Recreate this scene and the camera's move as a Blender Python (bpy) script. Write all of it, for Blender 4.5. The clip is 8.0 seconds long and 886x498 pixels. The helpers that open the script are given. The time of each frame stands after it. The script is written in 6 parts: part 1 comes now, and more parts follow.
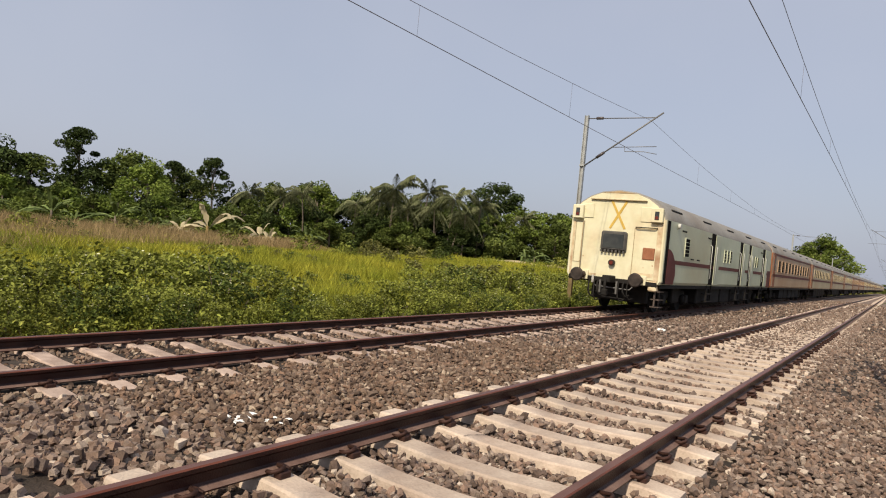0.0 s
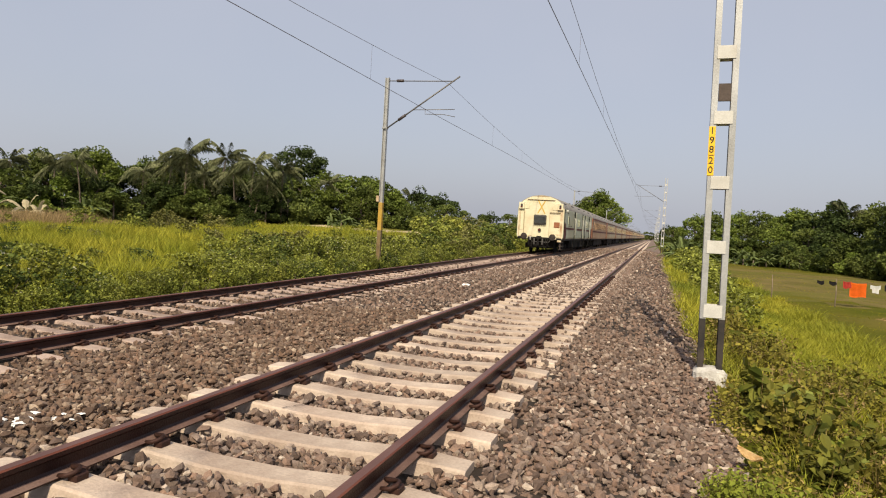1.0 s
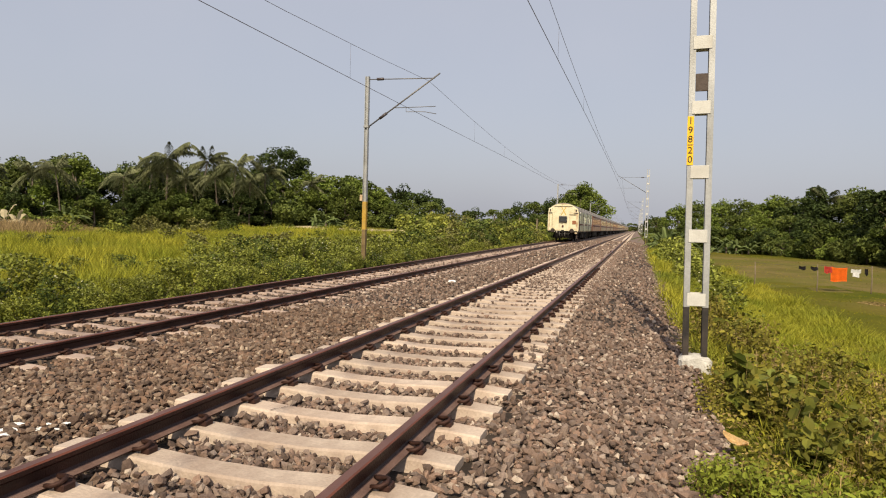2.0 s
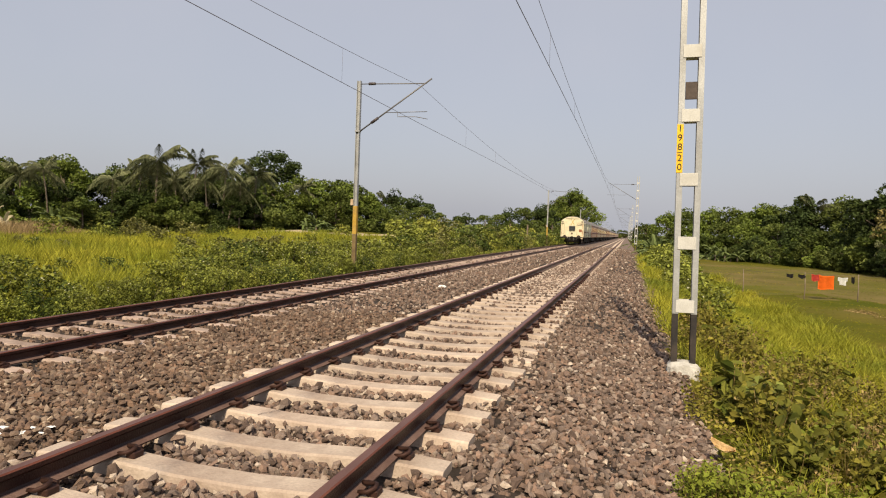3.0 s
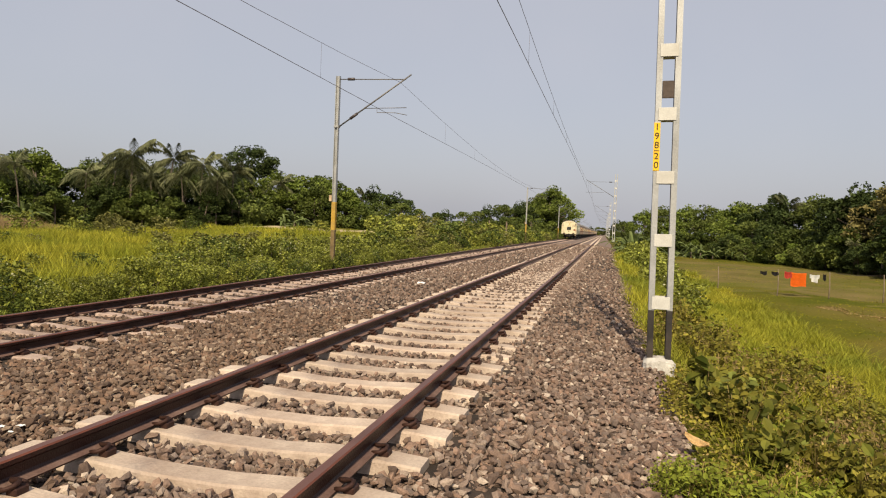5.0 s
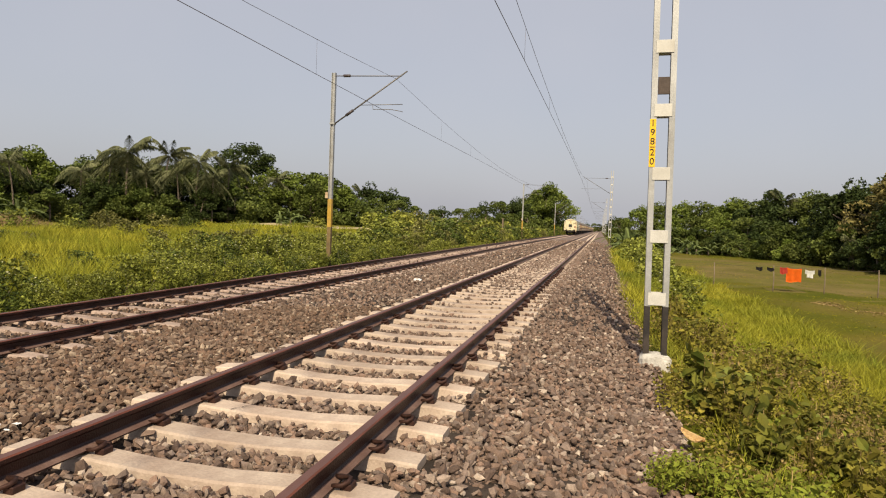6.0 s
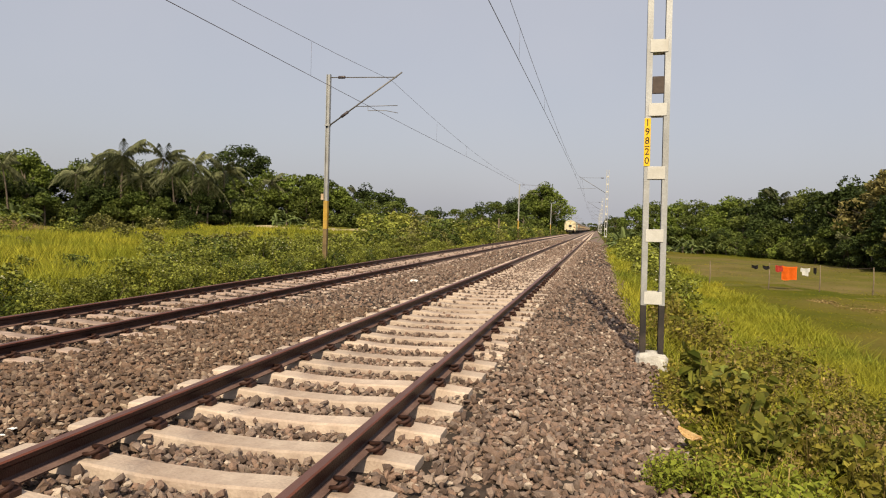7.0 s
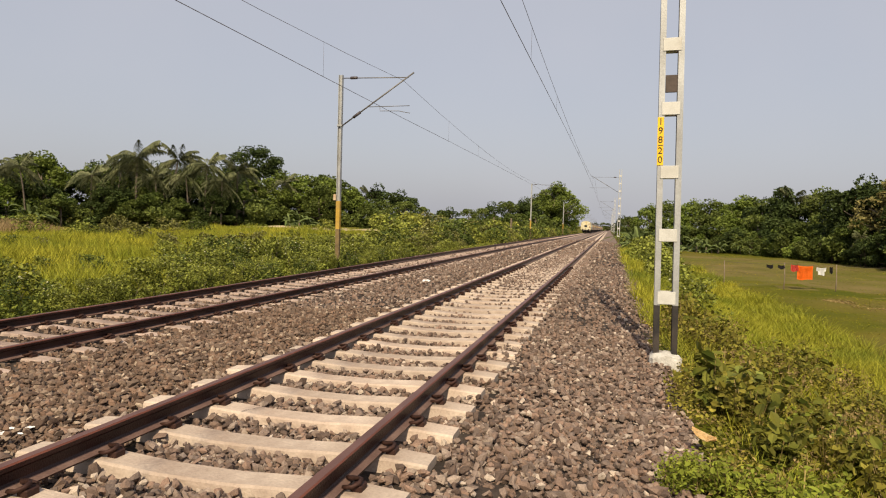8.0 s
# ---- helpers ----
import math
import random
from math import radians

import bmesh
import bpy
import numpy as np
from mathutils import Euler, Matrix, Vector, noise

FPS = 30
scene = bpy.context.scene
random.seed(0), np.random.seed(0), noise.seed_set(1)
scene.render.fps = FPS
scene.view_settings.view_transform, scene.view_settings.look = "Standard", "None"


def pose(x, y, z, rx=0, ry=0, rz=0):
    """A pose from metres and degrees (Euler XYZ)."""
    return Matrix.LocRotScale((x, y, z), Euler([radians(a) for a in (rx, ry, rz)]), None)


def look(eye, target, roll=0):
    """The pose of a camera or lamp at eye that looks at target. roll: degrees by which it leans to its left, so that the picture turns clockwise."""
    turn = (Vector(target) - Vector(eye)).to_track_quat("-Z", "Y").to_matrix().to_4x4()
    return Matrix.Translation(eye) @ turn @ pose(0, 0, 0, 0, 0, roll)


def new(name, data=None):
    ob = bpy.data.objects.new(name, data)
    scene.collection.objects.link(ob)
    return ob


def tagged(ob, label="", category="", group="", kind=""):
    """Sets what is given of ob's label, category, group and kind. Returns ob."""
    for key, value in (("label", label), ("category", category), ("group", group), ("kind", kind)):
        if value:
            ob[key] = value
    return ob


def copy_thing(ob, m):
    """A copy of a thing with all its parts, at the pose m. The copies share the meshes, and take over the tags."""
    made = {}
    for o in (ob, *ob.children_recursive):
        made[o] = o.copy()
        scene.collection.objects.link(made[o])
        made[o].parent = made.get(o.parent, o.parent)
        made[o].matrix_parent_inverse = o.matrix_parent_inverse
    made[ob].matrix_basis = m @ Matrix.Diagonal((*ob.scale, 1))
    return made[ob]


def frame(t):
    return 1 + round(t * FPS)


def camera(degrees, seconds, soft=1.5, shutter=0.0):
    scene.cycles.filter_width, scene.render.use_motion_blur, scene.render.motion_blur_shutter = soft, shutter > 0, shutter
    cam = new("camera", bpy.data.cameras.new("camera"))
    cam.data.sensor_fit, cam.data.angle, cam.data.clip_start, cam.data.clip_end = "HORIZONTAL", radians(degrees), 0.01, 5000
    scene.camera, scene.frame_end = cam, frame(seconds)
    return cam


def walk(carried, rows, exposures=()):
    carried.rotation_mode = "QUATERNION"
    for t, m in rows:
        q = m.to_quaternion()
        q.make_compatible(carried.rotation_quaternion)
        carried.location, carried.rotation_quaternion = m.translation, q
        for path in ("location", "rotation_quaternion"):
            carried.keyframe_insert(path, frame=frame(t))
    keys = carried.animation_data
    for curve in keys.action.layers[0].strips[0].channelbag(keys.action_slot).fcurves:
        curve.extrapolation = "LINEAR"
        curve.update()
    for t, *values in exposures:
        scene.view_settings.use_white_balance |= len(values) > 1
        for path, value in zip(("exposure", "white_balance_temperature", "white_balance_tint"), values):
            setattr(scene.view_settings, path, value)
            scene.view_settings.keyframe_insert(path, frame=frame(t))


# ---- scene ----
cam = camera(67.7, 8.0, soft=1.1)
PATH = [
    (0, pose(2.439, -0.028, 1.440, 89.58, -5.67, 34.79)),
    (0.5, pose(2.406, 0.037, 1.436, 87.91, -4.08, 22.34)),
    (1, pose(2.384, -0.003, 1.449, 87.72, -3.32, 18.07)),
    (1.5, pose(2.397, -0.006, 1.447, 87.39, -1.87, 17.26)),
    (3, pose(2.408, -0.005, 1.443, 88.01, -2.11, 15.96)),
    (3.5, pose(2.409, -0.004, 1.444, 88.18, -2.30, 15.49)),
    (4, pose(2.410, 0.004, 1.442, 88.10, -2.34, 15.06)),
    (4.5, pose(2.413, 0.003, 1.443, 87.97, -2.40, 14.56)),
    (6, pose(2.417, -0.000, 1.443, 87.51, -2.21, 13.85)),
    (6.5, pose(2.417, 0.000, 1.445, 87.60, -2.10, 13.99)),
    (7, pose(2.420, 0.000, 1.443, 87.59, -1.76, 13.51)),
    (7.5, pose(2.413, 0.004, 1.446, 87.54, -1.79, 14.02)),
    (8, pose(2.420, -0.003, 1.445, 87.55, -1.62, 14.56)),
]
# the picture grows a little warmer as the camera turns from the open sky to the line
TINTS = [(0, -0.06, 6150, 10), (0.5, 0.0, 6250, 10), (1, 0.0, 6380, 10), (1.5, 0.0, 6450, 10), (3, 0.0, 6620, 10), (4.5, 0.0, 6660, 10), (6, 0.0, 6720, 10), (8, 0.0, 6720, 10)]
walk(cam, PATH, TINTS)

# ---- light ----
SUN_EL, SUN_AZ = radians(43), radians(174)   # azimuth clockwise from +y: behind the camera, a little to its right
world = bpy.data.worlds.new("hazy_day")
scene.world = world
world.use_nodes = True
wn, wl = world.node_tree.nodes, world.node_tree.links
wn.clear()
sky = wn.new("ShaderNodeTexSky")
sky.sky_type, sky.sun_disc = "NISHITA", False
sky.sun_elevation, sky.sun_rotation = SUN_EL, SUN_AZ
sky.air_density, sky.dust_density, sky.ozone_density, sky.altitude = 1.0, 4.0, 1.0, 0
haze = wn.new("ShaderNodeMix")
haze.data_type = "RGBA"
veil, veil_range, veil_way = wn.new("ShaderNodeTexNoise"), wn.new("ShaderNodeMapRange"), wn.new("ShaderNodeTexCoord")
veil.inputs["Scale"].default_value, veil.inputs["Detail"].default_value = 1.8, 4.0
veil_range.inputs[1].default_value, veil_range.inputs[2].default_value, veil_range.inputs[3].default_value, veil_range.inputs[4].default_value = 0.3, 0.7, 0.62, 0.82
wl.new(veil_way.outputs["Generated"], veil.inputs["Vector"])
wl.new(veil.outputs["Fac"], veil_range.inputs[0])
wl.new(veil_range.outputs[0], haze.inputs[0])
haze.inputs[7].default_value = (4.5, 4.58, 5.12, 1)
bg, wout = wn.new("ShaderNodeBackground"), wn.new("ShaderNodeOutputWorld")
bg.inputs[1].default_value = 0.128
wl.new(sky.outputs[0], haze.inputs[6])
wl.new(haze.outputs[2], bg.inputs[0])
wl.new(bg.outputs[0], wout.inputs[0])
sun_data = bpy.data.lights.new("sun", "SUN")
sun_data.energy, sun_data.angle, sun_data.color = 5.0, radians(0.6), (1.0, 0.86, 0.62)
sun = new("sun", sun_data)
sun.matrix_world = look((math.sin(SUN_AZ) * 50, math.cos(SUN_AZ) * 50, 60), (math.sin(SUN_AZ) * 50 - math.sin(SUN_AZ) * math.cos(SUN_EL),
                        math.cos(SUN_AZ) * 50 - math.cos(SUN_AZ) * math.cos(SUN_EL), 60 - math.sin(SUN_EL)))
scene.view_settings.exposure = 0.0


# ---- materials ----
def material(name, a, b, scale=8.0, rough=0.8, metal=0.0, bump=0.2, fine=60.0, vary=0.0, c=None, c_amount=0.0, island=0.0, detail=6.0, spec=0.3, through_light=0.0, grain=0.5, pale=0.0, c_low=0.5):
    """Two colours mixed by a coarse noise, dulled by a fine one; vary: by object, island: by loose piece; c: colour of
    stains.
    """
    m = bpy.data.materials.new(name)
    m.use_nodes = True
    n, l = m.node_tree.nodes, m.node_tree.links
    p = n["Principled BSDF"]
    p.inputs["Roughness"].default_value, p.inputs["Metallic"].default_value = rough, metal
    p.inputs["Specular IOR Level"].default_value = spec
    co = n.new("ShaderNodeTexCoord")
    no = n.new("ShaderNodeTexNoise")
    no.inputs["Scale"].default_value, no.inputs["Detail"].default_value = scale, detail
    l.new(co.outputs["Object"], no.inputs["Vector"])
    ramp = n.new("ShaderNodeMapRange")
    ramp.inputs[1].default_value, ramp.inputs[2].default_value = 0.32, 0.68
    l.new(no.outputs["Fac"], ramp.inputs[0])
    mix = n.new("ShaderNodeMix")
    mix.data_type = "RGBA"
    mix.inputs[6].default_value, mix.inputs[7].default_value = (*a, 1), (*b, 1)
    l.new(ramp.outputs[0], mix.inputs[0])
    out = mix.outputs[2]
    fi = n.new("ShaderNodeTexNoise")
    fi.inputs["Scale"].default_value, fi.inputs["Detail"].default_value = fine, 3.0
    l.new(co.outputs["Object"], fi.inputs["Vector"])
    if c:
        st = n.new("ShaderNodeTexNoise")
        st.inputs["Scale"].default_value, st.inputs["Detail"].default_value = scale * 0.37, 8.0
        l.new(co.outputs["Object"], st.inputs["Vector"])
        sr = n.new("ShaderNodeMapRange")
        sr.inputs[1].default_value, sr.inputs[2].default_value, sr.inputs[4].default_value = c_low, c_low + 0.22, c_amount
        l.new(st.outputs["Fac"], sr.inputs[0])
        m3 = n.new("ShaderNodeMix")
        m3.data_type = "RGBA"
        m3.inputs[7].default_value = (*c, 1)
        l.new(sr.outputs[0], m3.inputs[0])
        l.new(out, m3.inputs[6])
        out = m3.outputs[2]
    if pale:
        pr, pg, pm = n.new("ShaderNodeNewGeometry"), n.new("ShaderNodeMath"), n.new("ShaderNodeMix")
        pg.operation, pg.inputs[1].default_value = "GREATER_THAN", pale
        pm.data_type = "RGBA"
        pm.inputs[7].default_value = (0.27, 0.22, 0.18, 1)
        l.new(pr.outputs["Random Per Island"], pg.inputs[0])
        l.new(pg.outputs[0], pm.inputs[0])
        l.new(out, pm.inputs[6])
        out = pm.outputs[2]
    hsv = n.new("ShaderNodeHueSaturation")
    l.new(out, hsv.inputs["Color"])
    add = n.new("ShaderNodeMath")
    add.operation = "MULTIPLY_ADD"
    add.inputs[1].default_value, add.inputs[2].default_value = grain, 1 - grain / 2
    l.new(fi.outputs["Fac"], add.inputs[0])
    val = add.outputs[0]
    for amount, kind, sock in ((vary, "ShaderNodeObjectInfo", "Random"), (island, "ShaderNodeNewGeometry", "Random Per Island")):
        if amount:
            rn = n.new(kind)
            ma = n.new("ShaderNodeMath")
            ma.operation = "MULTIPLY_ADD"
            ma.inputs[1].default_value, ma.inputs[2].default_value = amount * 2, 1 - amount
            l.new(rn.outputs[sock], ma.inputs[0])
            mu = n.new("ShaderNodeMath")
            mu.operation = "MULTIPLY"
            l.new(val, mu.inputs[0])
            l.new(ma.outputs[0], mu.inputs[1])
            val = mu.outputs[0]
    l.new(val, hsv.inputs["Value"])
    l.new(hsv.outputs[0], p.inputs["Base Color"])
    if bump:
        bu = n.new("ShaderNodeBump")
        bu.inputs["Strength"].default_value, bu.inputs["Distance"].default_value = bump, 0.02
        l.new(fi.outputs["Fac"], bu.inputs["Height"])
        l.new(bu.outputs[0], p.inputs["Normal"])
    if through_light:
        tr = n.new("ShaderNodeBsdfTranslucent")
        ms = n.new("ShaderNodeMixShader")
        ms.inputs[0].default_value = through_light
        l.new(hsv.outputs[0], tr.inputs[0])
        l.new(p.outputs[0], ms.inputs[1])
        l.new(tr.outputs[0], ms.inputs[2])
        l.new(ms.outputs[0], n["Material Output"].inputs[0])
    return m


def stone_material(name, kind, sock, rough=0.9, tone_scale=(1, 1, 1)):
    """Broken stone: each piece takes one of several browns and greys by chance, mottled and dusty."""
    m = bpy.data.materials.new(name)
    m.use_nodes = True
    n, l = m.node_tree.nodes, m.node_tree.links
    p = n["Principled BSDF"]
    p.inputs["Roughness"].default_value, p.inputs["Specular IOR Level"].default_value = rough, 0.25
    rnd, ramp = n.new(kind), n.new("ShaderNodeValToRGB")
    tones = ((0.0, (0.110, 0.076, 0.061)), (0.16, (0.185, 0.126, 0.097)), (0.40, (0.230, 0.170, 0.138)), (0.58, (0.245, 0.162, 0.122)), (0.70, (0.155, 0.115, 0.095)), (0.84, (0.30, 0.232, 0.188)), (0.955, (0.46, 0.375, 0.305)))
    tones = [(p_, tuple(c_ * k_ for c_, k_ in zip(col, tone_scale))) for p_, col in tones]
    ramp.color_ramp.interpolation = "CONSTANT"
    el = ramp.color_ramp.elements
    el[0].position, el[0].color = tones[0][0], (*tones[0][1], 1)
    el[1].position, el[1].color = tones[1][0], (*tones[1][1], 1)
    for at_, col in tones[2:]:
        e = el.new(at_)
        e.color = (*col, 1)
    l.new(rnd.outputs[sock], ramp.inputs[0])
    co, no, fi = n.new("ShaderNodeTexCoord"), n.new("ShaderNodeTexNoise"), n.new("ShaderNodeTexNoise")
    no.inputs["Scale"].default_value, fi.inputs["Scale"].default_value, fi.inputs["Detail"].default_value = 11.0, 95.0, 4.0
    l.new(co.outputs["Object"], no.inputs["Vector"])
    l.new(co.outputs["Object"], fi.inputs["Vector"])
    su = n.new("ShaderNodeMath")
    su.operation = "ADD"
    l.new(no.outputs["Fac"], su.inputs[0])
    l.new(fi.outputs["Fac"], su.inputs[1])
    mr = n.new("ShaderNodeMapRange")
    mr.inputs[1].default_value, mr.inputs[2].default_value, mr.inputs[3].default_value, mr.inputs[4].default_value = 0.7, 1.3, 0.72, 1.3
    l.new(su.outputs[0], mr.inputs[0])
    hsv = n.new("ShaderNodeHueSaturation")
    l.new(ramp.outputs[0], hsv.inputs["Color"])
    l.new(mr.outputs[0], hsv.inputs["Value"])
    l.new(hsv.outputs[0], p.inputs["Base Color"])
    bu = n.new("ShaderNodeBump")
    bu.inputs["Strength"].default_value, bu.inputs["Distance"].default_value = 0.5, 0.01
    l.new(fi.outputs["Fac"], bu.inputs["Height"])
    l.new(bu.outputs[0], p.inputs["Normal"])
    return m


M = {}
# bed kept near-black: the shade in the gaps between stones is painted in
M["ballast"] = material("ballast_bed_gap_shade", (0.022, 0.016, 0.012), (0.055, 0.040, 0.032), 3.0, 0.95, bump=1.0, fine=28, c=(0.16, 0.13, 0.11), c_amount=0.35)
M["stone"] = stone_material("ballast_stone", "ShaderNodeNewGeometry", "Random Per Island")
# same tones scaled darker and browner, used left of the near track
M["stone_brown"] = stone_material("darker_brown_ballast_stone", "ShaderNodeNewGeometry", "Random Per Island", 0.92, (0.84, 0.80, 0.74))
M["stone_single"] = stone_material("ballast_stone_single", "ShaderNodeObjectInfo", "Random")
M["ballast_far"] = material("distant_ballast", (0.125, 0.088, 0.072), (0.225, 0.163, 0.133), 5.0, 0.95, bump=0.6, fine=14, c=(0.27, 0.21, 0.17), c_amount=0.3, grain=0.9)
M["concrete"] = material("sleeper_concrete", (0.43, 0.335, 0.272), (0.57, 0.465, 0.378), 4.0, 0.9, bump=0.4, fine=45, vary=0.12, c=(0.26, 0.18, 0.135), c_amount=0.75)
M["concrete_dusty"] = material("dusty_sleeper_concrete", (0.31, 0.225, 0.185), (0.45, 0.345, 0.288), 5.0, 0.9, bump=0.35, fine=45, vary=0.15, c=(0.21, 0.145, 0.115), c_amount=0.7)
# rust and dust, plus painted light: shaded web, sunlit edge and foot
M["rail"] = material("rusty_shaded_rail", (0.017, 0.0065, 0.0055), (0.042, 0.0145, 0.0105), 3.0, 0.42, 0.1, bump=0.25, fine=90, c=(0.03, 0.013, 0.011), c_amount=0.8)
M["rail_shoulder"] = material("red_rust_lit_rail_edge", (0.13, 0.040, 0.024), (0.20, 0.068, 0.042), 3.0, 0.5, 0.1, bump=0.2, fine=90, c=(0.07, 0.028, 0.02), c_amount=0.6)
M["rail_foot"] = material("dusty_lit_rail_foot", (0.12, 0.068, 0.055), (0.21, 0.135, 0.11), 5.0, 0.8, bump=0.3, fine=60, c=(0.08, 0.035, 0.027), c_amount=0.8)
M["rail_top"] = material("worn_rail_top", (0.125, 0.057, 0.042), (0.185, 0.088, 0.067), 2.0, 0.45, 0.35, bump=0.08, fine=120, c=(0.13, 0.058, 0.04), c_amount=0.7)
M["clip"] = material("rail_clip_steel", (0.03, 0.014, 0.011), (0.07, 0.032, 0.024), 30.0, 0.6, 0.3, bump=0.3, fine=200)
M["soil"] = material("grassy_soil", (0.072, 0.082, 0.008), (0.125, 0.108, 0.014), 0.25, 0.95, bump=0.8, fine=9, c=(0.20, 0.13, 0.055), c_amount=0.6, spec=0.04)
M["dry_soil"] = material("dry_trodden_soil", (0.118, 0.100, 0.028), (0.175, 0.135, 0.050), 0.3, 0.95, bump=0.6, fine=7, c=(0.105, 0.108, 0.015), c_amount=0.9, spec=0.04, c_low=0.42)
M["path_sand"] = material("path_sand", (0.36, 0.28, 0.17), (0.46, 0.37, 0.24), 0.8, 0.95, bump=0.4, fine=12, c=(0.20, 0.19, 0.05), c_amount=0.6)
M["galv"] = material("galvanised_steel", (0.34, 0.345, 0.345), (0.47, 0.475, 0.47), 2.5, 0.45, 0.4, bump=0.08, fine=60, c=(0.24, 0.225, 0.20), c_amount=0.6)
M["cream_paint"] = material("batten_paint", (0.50, 0.49, 0.455), (0.60, 0.59, 0.555), 6.0, 0.6, bump=0.1, fine=80, c=(0.40, 0.36, 0.30), c_amount=0.5)
M["black_paint"] = material("black_paint", (0.02, 0.018, 0.018), (0.04, 0.034, 0.03), 6.0, 0.6, bump=0.15, fine=60, c=(0.12, 0.09, 0.07), c_amount=0.5)
M["white_wash"] = material("whitewashed_concrete", (0.42, 0.40, 0.37), (0.60, 0.58, 0.54), 9.0, 0.9, bump=0.6, fine=40, c=(0.27, 0.24, 0.21), c_amount=0.9, c_low=0.46)
M["yellow"] = material("yellow_plate", (0.80, 0.46, 0.02), (0.86, 0.54, 0.03), 9.0, 0.5, bump=0.05, fine=60)
M["yellow_dull"] = material("faded_yellow_paint", (0.38, 0.23, 0.03), (0.50, 0.32, 0.06), 5.0, 0.7, bump=0.1, fine=60, c=(0.25, 0.18, 0.1), c_amount=0.6)
M["yellow_brown"] = material("worn_brownish_yellow_paint", (0.125, 0.088, 0.042), (0.215, 0.150, 0.066), 4.0, 0.75, bump=0.15, fine=50, c=(0.09, 0.065, 0.05), c_amount=0.8)
M["brown_box"] = material("brown_plate", (0.055, 0.040, 0.034), (0.095, 0.070, 0.058), 8.0, 0.6, bump=0.2, fine=60, c=(0.13, 0.10, 0.085), c_amount=0.5)
M["arm"] = material("weathered_arm_steel", (0.13, 0.125, 0.125), (0.2, 0.19, 0.185), 3.0, 0.5, 0.3, bump=0.05)
M["wire"] = material("copper_wire", (0.10, 0.075, 0.07), (0.15, 0.12, 0.11), 4.0, 0.5, 0.5, bump=0.0)
M["insulator"] = material("brown_insulator", (0.05, 0.04, 0.045), (0.09, 0.075, 0.075), 20.0, 0.35, bump=0.0)
M["coach_cream"] = material("weathered_cream_paint", (0.62, 0.57, 0.38), (0.70, 0.65, 0.47), 2.4, 0.5, bump=0.03, fine=9, c=(0.55, 0.38, 0.22), c_amount=0.6, grain=0.16, c_low=0.52)
M["coach_rust"] = material("rust_streaked_cream_paint", (0.48, 0.34, 0.20), (0.68, 0.58, 0.40), 4.0, 0.7, bump=0.1, fine=24, c=(0.30, 0.15, 0.08), c_amount=0.8, grain=0.25, c_low=0.46)
M["coach_side"] = material("pale_coach_paint", (0.50, 0.525, 0.38), (0.59, 0.61, 0.46), 0.6, 0.45, bump=0.03, fine=9, c=(0.46, 0.40, 0.25), c_amount=0.6, grain=0.18)
M["coach_buff"] = material("buff_coach_paint", (0.50, 0.42, 0.27), (0.60, 0.515, 0.355), 0.6, 0.45, bump=0.03, fine=9, c=(0.46, 0.31, 0.18), c_amount=0.6, grain=0.18)
M["coach_tan"] = material("orange_tan_coach_paint", (0.46, 0.30, 0.18), (0.56, 0.41, 0.27), 0.6, 0.5, bump=0.03, fine=9, c=(0.42, 0.22, 0.12), c_amount=0.6, grain=0.15)
M["maroon"] = material("maroon_paint", (0.095, 0.018, 0.016), (0.15, 0.030, 0.024), 1.5, 0.55, bump=0.05, fine=20, c=(0.08, 0.035, 0.03), c_amount=0.6)
M["buffer_steel"] = material("greasy_brown_steel", (0.024, 0.018, 0.015), (0.055, 0.042, 0.036), 5.0, 0.6, 0.2, bump=0.2, fine=40, c=(0.09, 0.05, 0.035), c_amount=0.5)
M["seam"] = material("grimy_seam", (0.26, 0.19, 0.11), (0.40, 0.31, 0.19), 8.0, 0.8, bump=0.1, fine=40)
M["junction"] = material("rusty_pale_paint", (0.42, 0.30, 0.18), (0.55, 0.42, 0.28), 9.0, 0.7, bump=0.2, fine=60, c=(0.25, 0.13, 0.07), c_amount=0.8)
M["roof"] = material("coach_roof_paint", (0.21, 0.19, 0.165), (0.29, 0.27, 0.24), 0.8, 0.6, bump=0.1, fine=12, c=(0.25, 0.18, 0.12), c_amount=0.5)
M["roof_brown"] = material("brown_roof_paint", (0.34, 0.22, 0.11), (0.45, 0.32, 0.18), 2.0, 0.6, bump=0.05, fine=20, grain=0.2)
# near-black: grime, with the shade under the coaches painted into the colour
M["under"] = material("underframe_grime_and_shade", (0.007, 0.006, 0.0055), (0.017, 0.014, 0.012), 4.0, 0.8, bump=0.3, fine=25)
M["dark_glass"] = material("dark_window", (0.03, 0.034, 0.038), (0.06, 0.062, 0.06), 3.0, 0.25, bump=0.0)
# near-black colour that paints the shade inside doorways, recess and windows
M["interior_shade"] = material("painted_interior_shade", (0.010, 0.010, 0.010), (0.02, 0.018, 0.016), 3.0, 0.9, bump=0.0, spec=0.05)
M["mesh_grey"] = material("grimy_rubber", (0.045, 0.043, 0.042), (0.09, 0.084, 0.078), 6.0, 0.7, bump=0.4, fine=50)
M["rust_brown"] = material("rust_brown_paint", (0.24, 0.09, 0.045), (0.33, 0.14, 0.07), 6.0, 0.7, bump=0.2, fine=40)
M["lamp_red"] = material("red_lens", (0.10, 0.02, 0.015), (0.15, 0.03, 0.02), 20.0, 0.2, bump=0.0)
M["mustard"] = material("mustard_paint", (0.50, 0.32, 0.06), (0.60, 0.40, 0.09), 4.0, 0.6, bump=0.05, fine=30)
